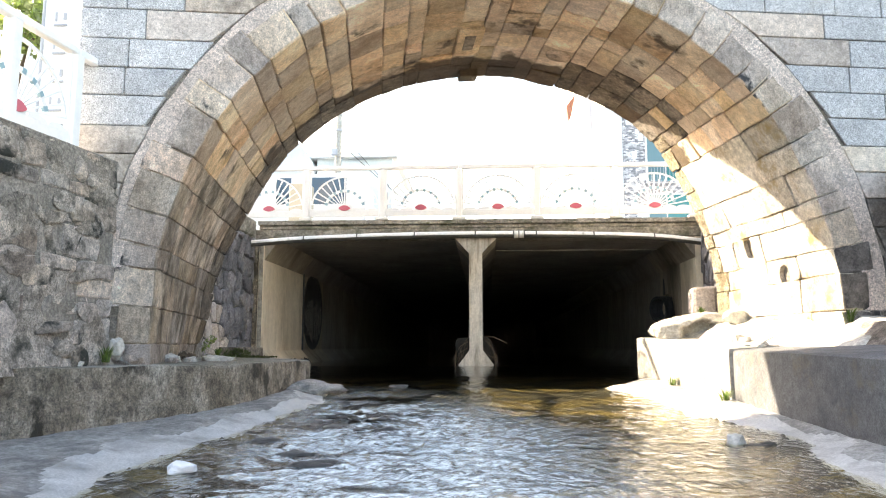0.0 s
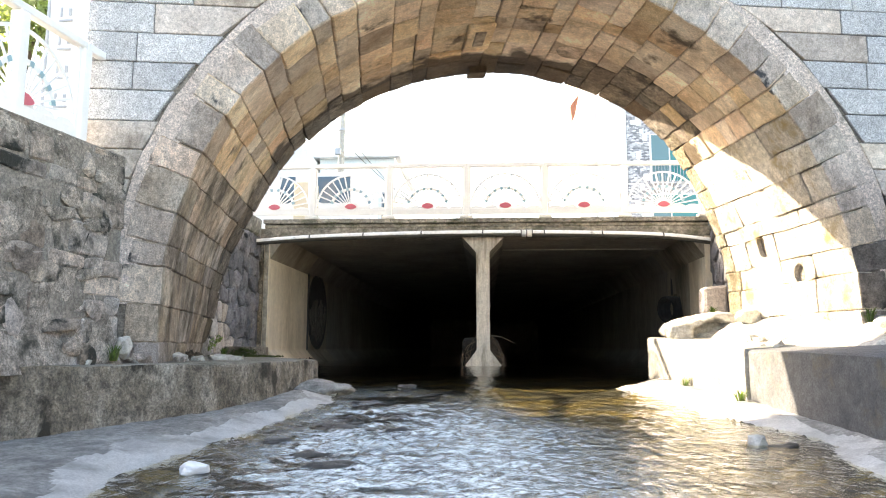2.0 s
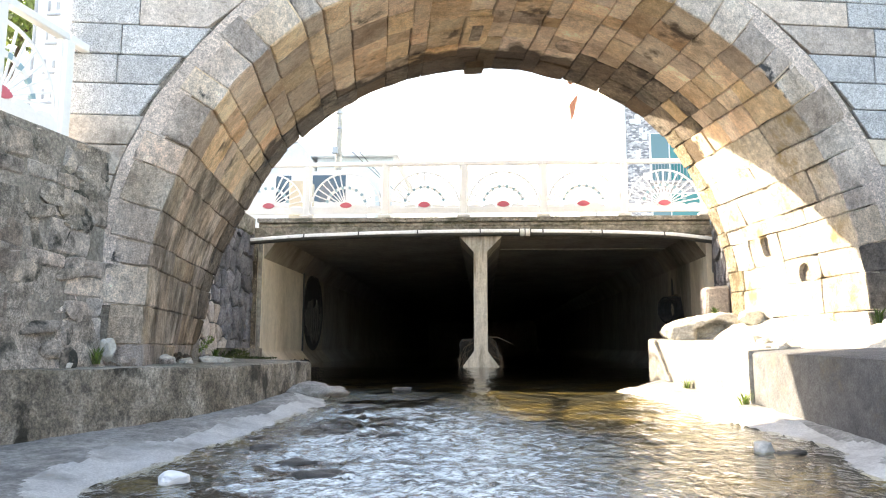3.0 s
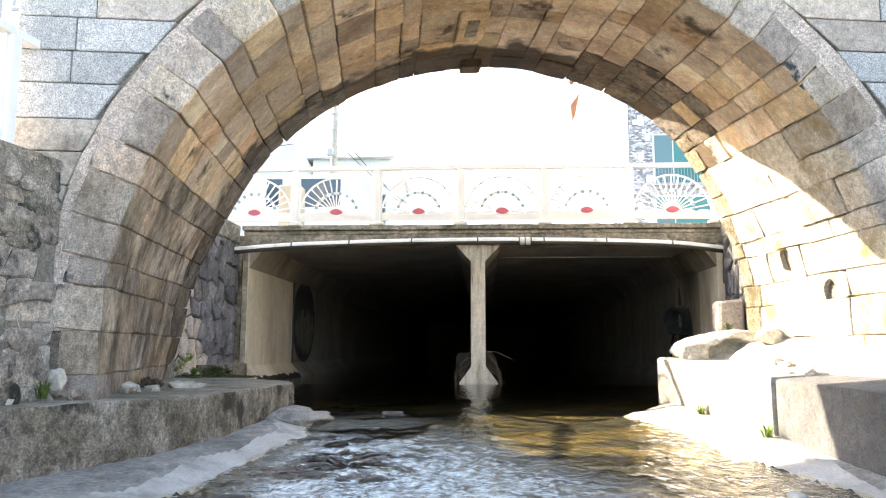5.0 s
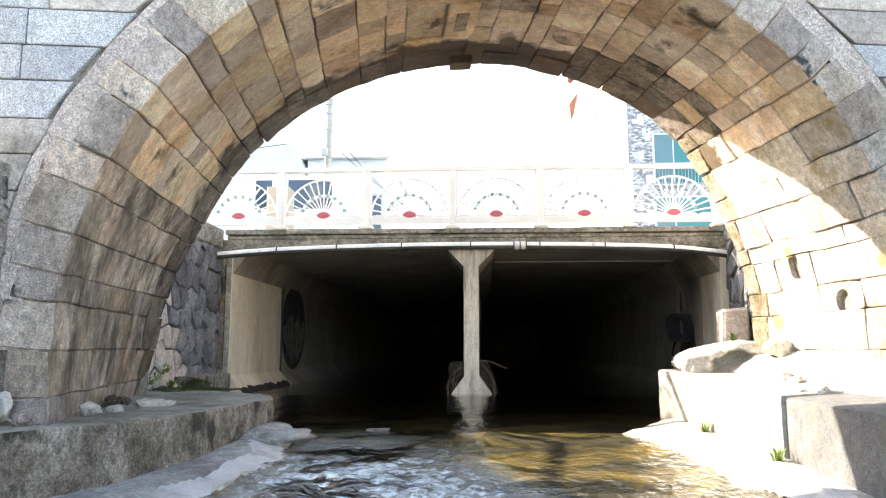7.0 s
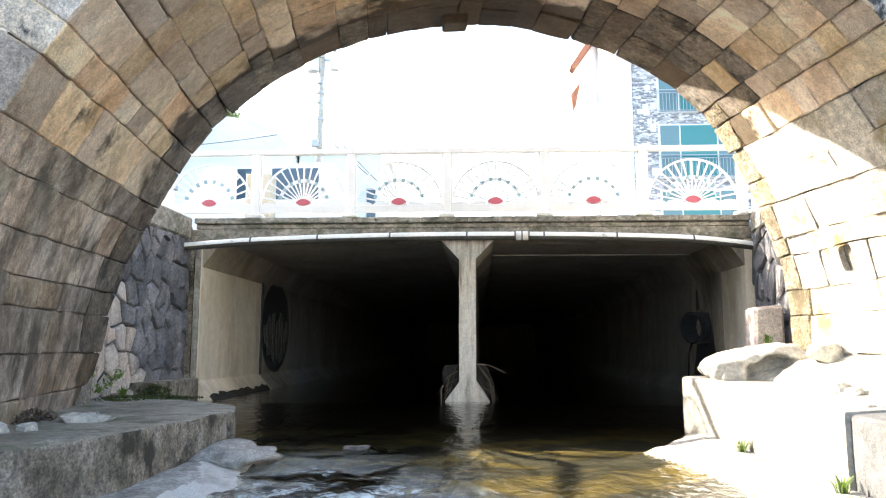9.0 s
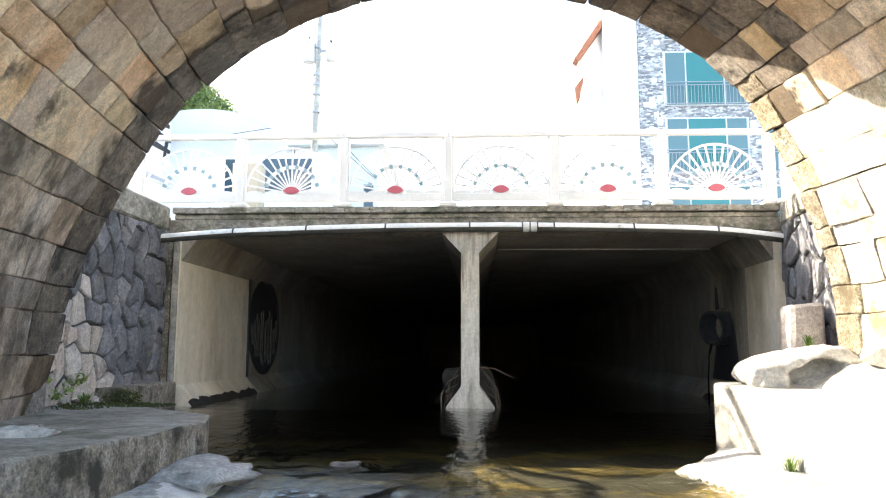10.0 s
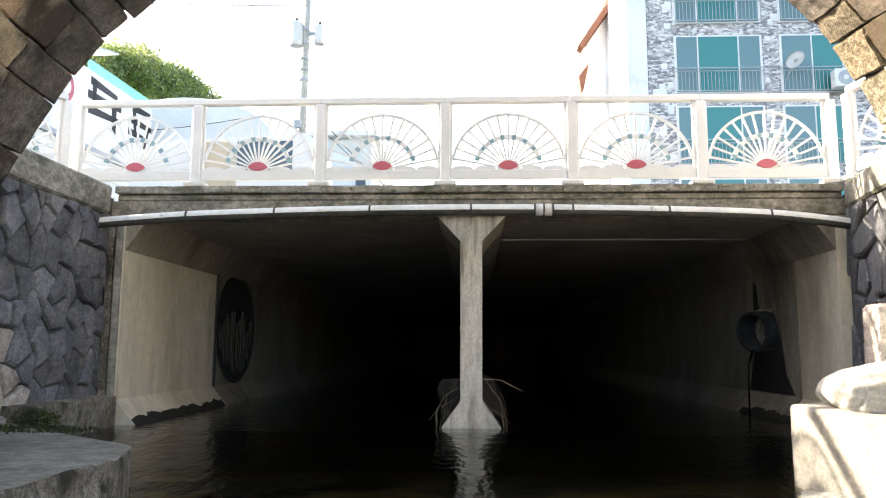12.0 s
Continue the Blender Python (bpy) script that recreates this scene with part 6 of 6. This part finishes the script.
def greenery():
    # wooded hill far off
    rng = random.Random(8)
    def hz(x, y):
        r = math.hypot((x + 58) / 34, (y - 120) / 40)
        return 2.4 + 44 * max(0.0, 1 - r * r) ** 0.9 + 1.0 * noise.noise(Vector((x * 0.1, y * 0.1, 0)))
    bm = sheet(-100, -10, 78, 170, 40, 40, hz)
    tagged(part("hill", bm, LEAF, smooth=True), "green wooded hill behind the houses", "hill", kind="structure")
    cs = []
    for k in range(420):
        x, y = rng.uniform(-84, -20), rng.uniform(80, 125)
        z = hz(x, y)
        if z > 6:
            s = rng.uniform(1.6, 3.0)
            cs.append(((x, y, z + s * 0.5), (s, s, s)))
    ob = leaf_mass("wood", cs, 150000, 0.26, 4)
    tagged(ob, "dense green broadleaf trees on the hill", "wood", kind="stuff")
    # tree behind the banner
    t = thing("tree", "leafy green street tree beside the bridge", "tree", (-8.6, 11.5, 2.55))
    under(part("trunk", tube([(-8.6, 11.5, 2.5), (-8.7, 11.6, 4.2), (-8.5, 11.5, 5.6)], [0.16, 0.12, 0.07], 8), BARK), t)
    for a in ((-9.5, 11.1, 6.4), (-7.8, 11.2, 6.5), (-8.6, 12.3, 6.8)):
        under(part("limb", tube([(-8.65, 11.55, 4.4), a], [0.07, 0.03], 6), BARK), t)
    under(leaf_mass("crown", [((-9.5, 11.1, 6.5), (0.7, 0.7, 0.6)), ((-8.0, 11.2, 6.4), (0.5, 0.6, 0.6)), ((-8.6, 12.1, 6.9), (0.8, 0.7, 0.6)), ((-8.8, 11.1, 5.6), (0.6, 0.6, 0.4))], 3000, 0.08, 6), t)
    b = thing("banner", "white vertical street banner with blue-grey marks", "banner", (-6.3, 9.5, 2.55))
    under(part("pole", tube([(-6.62, 9.5, 2.5), (-6.62, 9.5, 7.6)], 0.025, 8), GREYPAINT), b)
    under(part("cloth", roughen(box(-6.58, -6.02, 9.49, 9.51, 3.9, 7.5, 0.004), 0.02, 1.5), WALLWHITE), b)
    for k in range(7):
        z = 4.1 + k * 0.48
        for x0, x1, z0, z1 in ((-6.42, -6.2, 0, 0.035), (-6.41, -6.375, 0.08, 0.24), (-6.27, -6.22, 0.10, 0.22)):
            under(part("mark", box(x0, x1, 9.465, 9.480, z + z0, z + z1, 0.004), GREYPAINT), b)
    # low hedge past the railing
    for x0, lab in ((-3.1, "low green hedge at the street edge"), (-0.9, "low green hedge at the street edge")):
        ob = leaf_mass("hedge", [((x0 + 0.4 * k, 20.0, 3.1), (0.35, 0.3, 0.3)) for k in range(3)], 1500, 0.05, int(x0 * 10))
        tagged(ob, lab, "hedge")
    ob = leaf_mass("moss_patch", [((-3.95, 10.9, 0.2), (0.3, 0.5, 0.03)), ((-3.6, 11.2, 0.19), (0.5, 0.25, 0.02)), ((-3.9, 11.62, 0.24), (0.25, 0.08, 0.1))], 1600, 0.02, 77)
    ob.data.materials[0] = MOSS
    tagged(ob, "green moss on the concrete ledge by the rubble wall", "moss", kind="stuff")
    ob = leaf_mass("moss_tufts", [((-3.6 + 0.37 * k + 0.15 * math.sin(k * 7.1), CY - 0.06, 2.965 - 0.03 * (k % 3)), (0.06 + 0.05 * (k % 4), 0.03, 0.014)) for k in range(21)], 2600, 0.011, 91)
    ob.data.materials[0] = MOSS
    tagged(ob, "small dark green moss tufts along the coping edge", "moss", kind="stuff")
    ob = leaf_mass("wall_weeds", [((-4.2, 9.9 + 0.25 * k, 0.32 + 0.09 * (k % 3)), (0.05, 0.1, 0.08)) for k in range(6)], 180, 0.03, 93)
    tagged(ob, "small green weeds at the rubble wall foot", "weeds", kind="stuff")
    ob = leaf_mass("leaf_litter", [((-3.5, 7.0, 0.22), (0.12, 0.45, 0.06)), ((-3.45, 8.1, 0.22), (0.12, 0.35, 0.07))], 900, 0.02, 78)
    ob.data.materials[0] = BARK
    tagged(ob, "dark leaf litter along the arch foot", "leaf litter", kind="stuff")
    # tufts of grass at the foot of the ledges
    def tuft(at, h, n, seed):
        rg = random.Random(seed)
        bm = bmesh.new()
        for k in range(n):
            a, lean = rg.uniform(0, 6.28), rg.uniform(0.15, 0.8)
            d = Vector((math.cos(a), math.sin(a), 0))
            s = Vector((-d.y, d.x, 0)) * 0.006
            hh = h * rg.uniform(0.5, 1.0)
            b0 = Vector(at) + d * rg.uniform(0, 0.04)
            m, tp = b0 + d * lean * hh * 0.4 + Vector((0, 0, hh * 0.6)), b0 + d * lean * hh + Vector((0, 0, hh * 0.9))
            v = [bm.verts.new(q) for q in (b0 - s, b0 + s, m + s, m - s, tp)]
            bm.faces.new([v[0], v[1], v[2], v[3]])
            bm.faces.new([v[3], v[2], v[4]])
        tagged(part("grass_tuft", bm, GRASS), "small green grass tuft at the ledge foot", "grass", kind="stuff")
    tuft((3.46, 7.75, -0.33), 0.22, 50, 1)
    tuft((3.22, 9.3, -0.2), 0.2, 40, 2)
    tuft((4.15, 10.95, 0.9), 0.16, 40, 3)
    tuft((-3.36, 5.9, 0.2), 0.2, 50, 4)
    tuft((-4.0, 10.9, 0.22), 0.16, 60, 5)
    tuft((4.5, 6.7, 0.62), 0.2, 50, 6)


def van():
    v = thing("parked_van", "white parked van with dark blue windows", "van", (-4.2, 19.6, 2.93))
    x, y, z = -3.95, 19.6, 2.93
    bm = bmesh.new()
    prof = [(0, 0.35), (0.05, 1.15), (0.5, 1.35), (1.1, 2.45), (4.4, 2.6), (4.6, 2.3), (4.65, 0.35)]
    A = [bm.verts.new((x - 3.6 + px, y, z + pz)) for px, pz in prof]
    B = [bm.verts.new((x - 3.6 + px, y + 1.7, z + pz)) for px, pz in prof]
    bm.faces.new(A)
    bm.faces.new(B[::-1])
    for i in range(len(A)):
        bm.faces.new([A[i - 1], A[i], B[i], B[i - 1]])
    bmesh.ops.bevel(bm, geom=list(bm.edges), offset=0.06, segments=2, affect="EDGES")
    bmesh.ops.recalc_face_normals(bm, faces=bm.faces)
    under(part("body", bm, WHITE), v)
    for a, b in ((-1.65, -1.2), (-0.75, 0.45)):
        under(part("side_window", box(x + a, x + b, y - 0.012, y + 0.02, z + 1.62, z + 2.42, 0.004), DARKGLASS), v)
    for a in (-2.7, 0.2):
        w = under(part("wheel", tube([(x + a, y - 0.02, z + 0.33), (x + a, y + 0.2, z + 0.33)], 0.33, 24), INK), v)
        under(part("rim", tube([(x + a, y - 0.03, z + 0.33), (x + a, y - 0.015, z + 0.33)], 0.2, 16), GREYPAINT), w)


def debris():
    d = thing("driftwood_pile", "tangle of twigs and silt caught behind the middle wall", "driftwood", (XM, CY + 0.9, 0))
    bm = roughen(boulder((0.95, 1.3, 1.0), 12.0), 0.08, 4.0)
    for v in bm.verts:
        v.co += Vector((XM - 0.05, CY + 1.1, 0.22))
    under(part("silt_mound", bm, MUD, smooth=True), d)
    rng = random.Random(4)
    for k in range(18):
        sd = rng.choice((-1, 1, 1))
        p = Vector((XM + sd * rng.uniform(0.22, 0.55), CY + rng.uniform(-0.1, 0.5), rng.uniform(-0.04, 0.05)))
        q = Vector((XM + sd * rng.uniform(0.15, 0.34), CY + rng.uniform(0.1, 0.7), rng.uniform(0.1, 0.6)))
        m = (p + q) / 2 + Vector((sd * rng.uniform(-0.02, 0.09), 0, rng.uniform(-0.03, 0.08)))
        under(part("twig", tube([p, m, q], rng.uniform(0.003, 0.007), 5), BARK), d)
    under(part("bent_twig", tube([(XM - 0.42, CY + 0.02, -0.02), (XM - 0.42, CY + 0.02, 0.2), (XM - 0.32, CY + 0.05, 0.38), (XM - 0.16, CY + 0.1, 0.47)], 0.008, 5), TWIG), d)
    under(part("bent_twig", tube([(XM + 0.14, CY + 0.05, 0.58), (XM + 0.35, CY, 0.57), (XM + 0.62, CY - 0.03, 0.44)], 0.007, 5), TWIG), d)


ground()
stream()
walls()
culvert()
railings()
ledges()
rocks()
right_building()
left_buildings()
utility_pole()
van()
greenery()
debris()
stone_bridge()
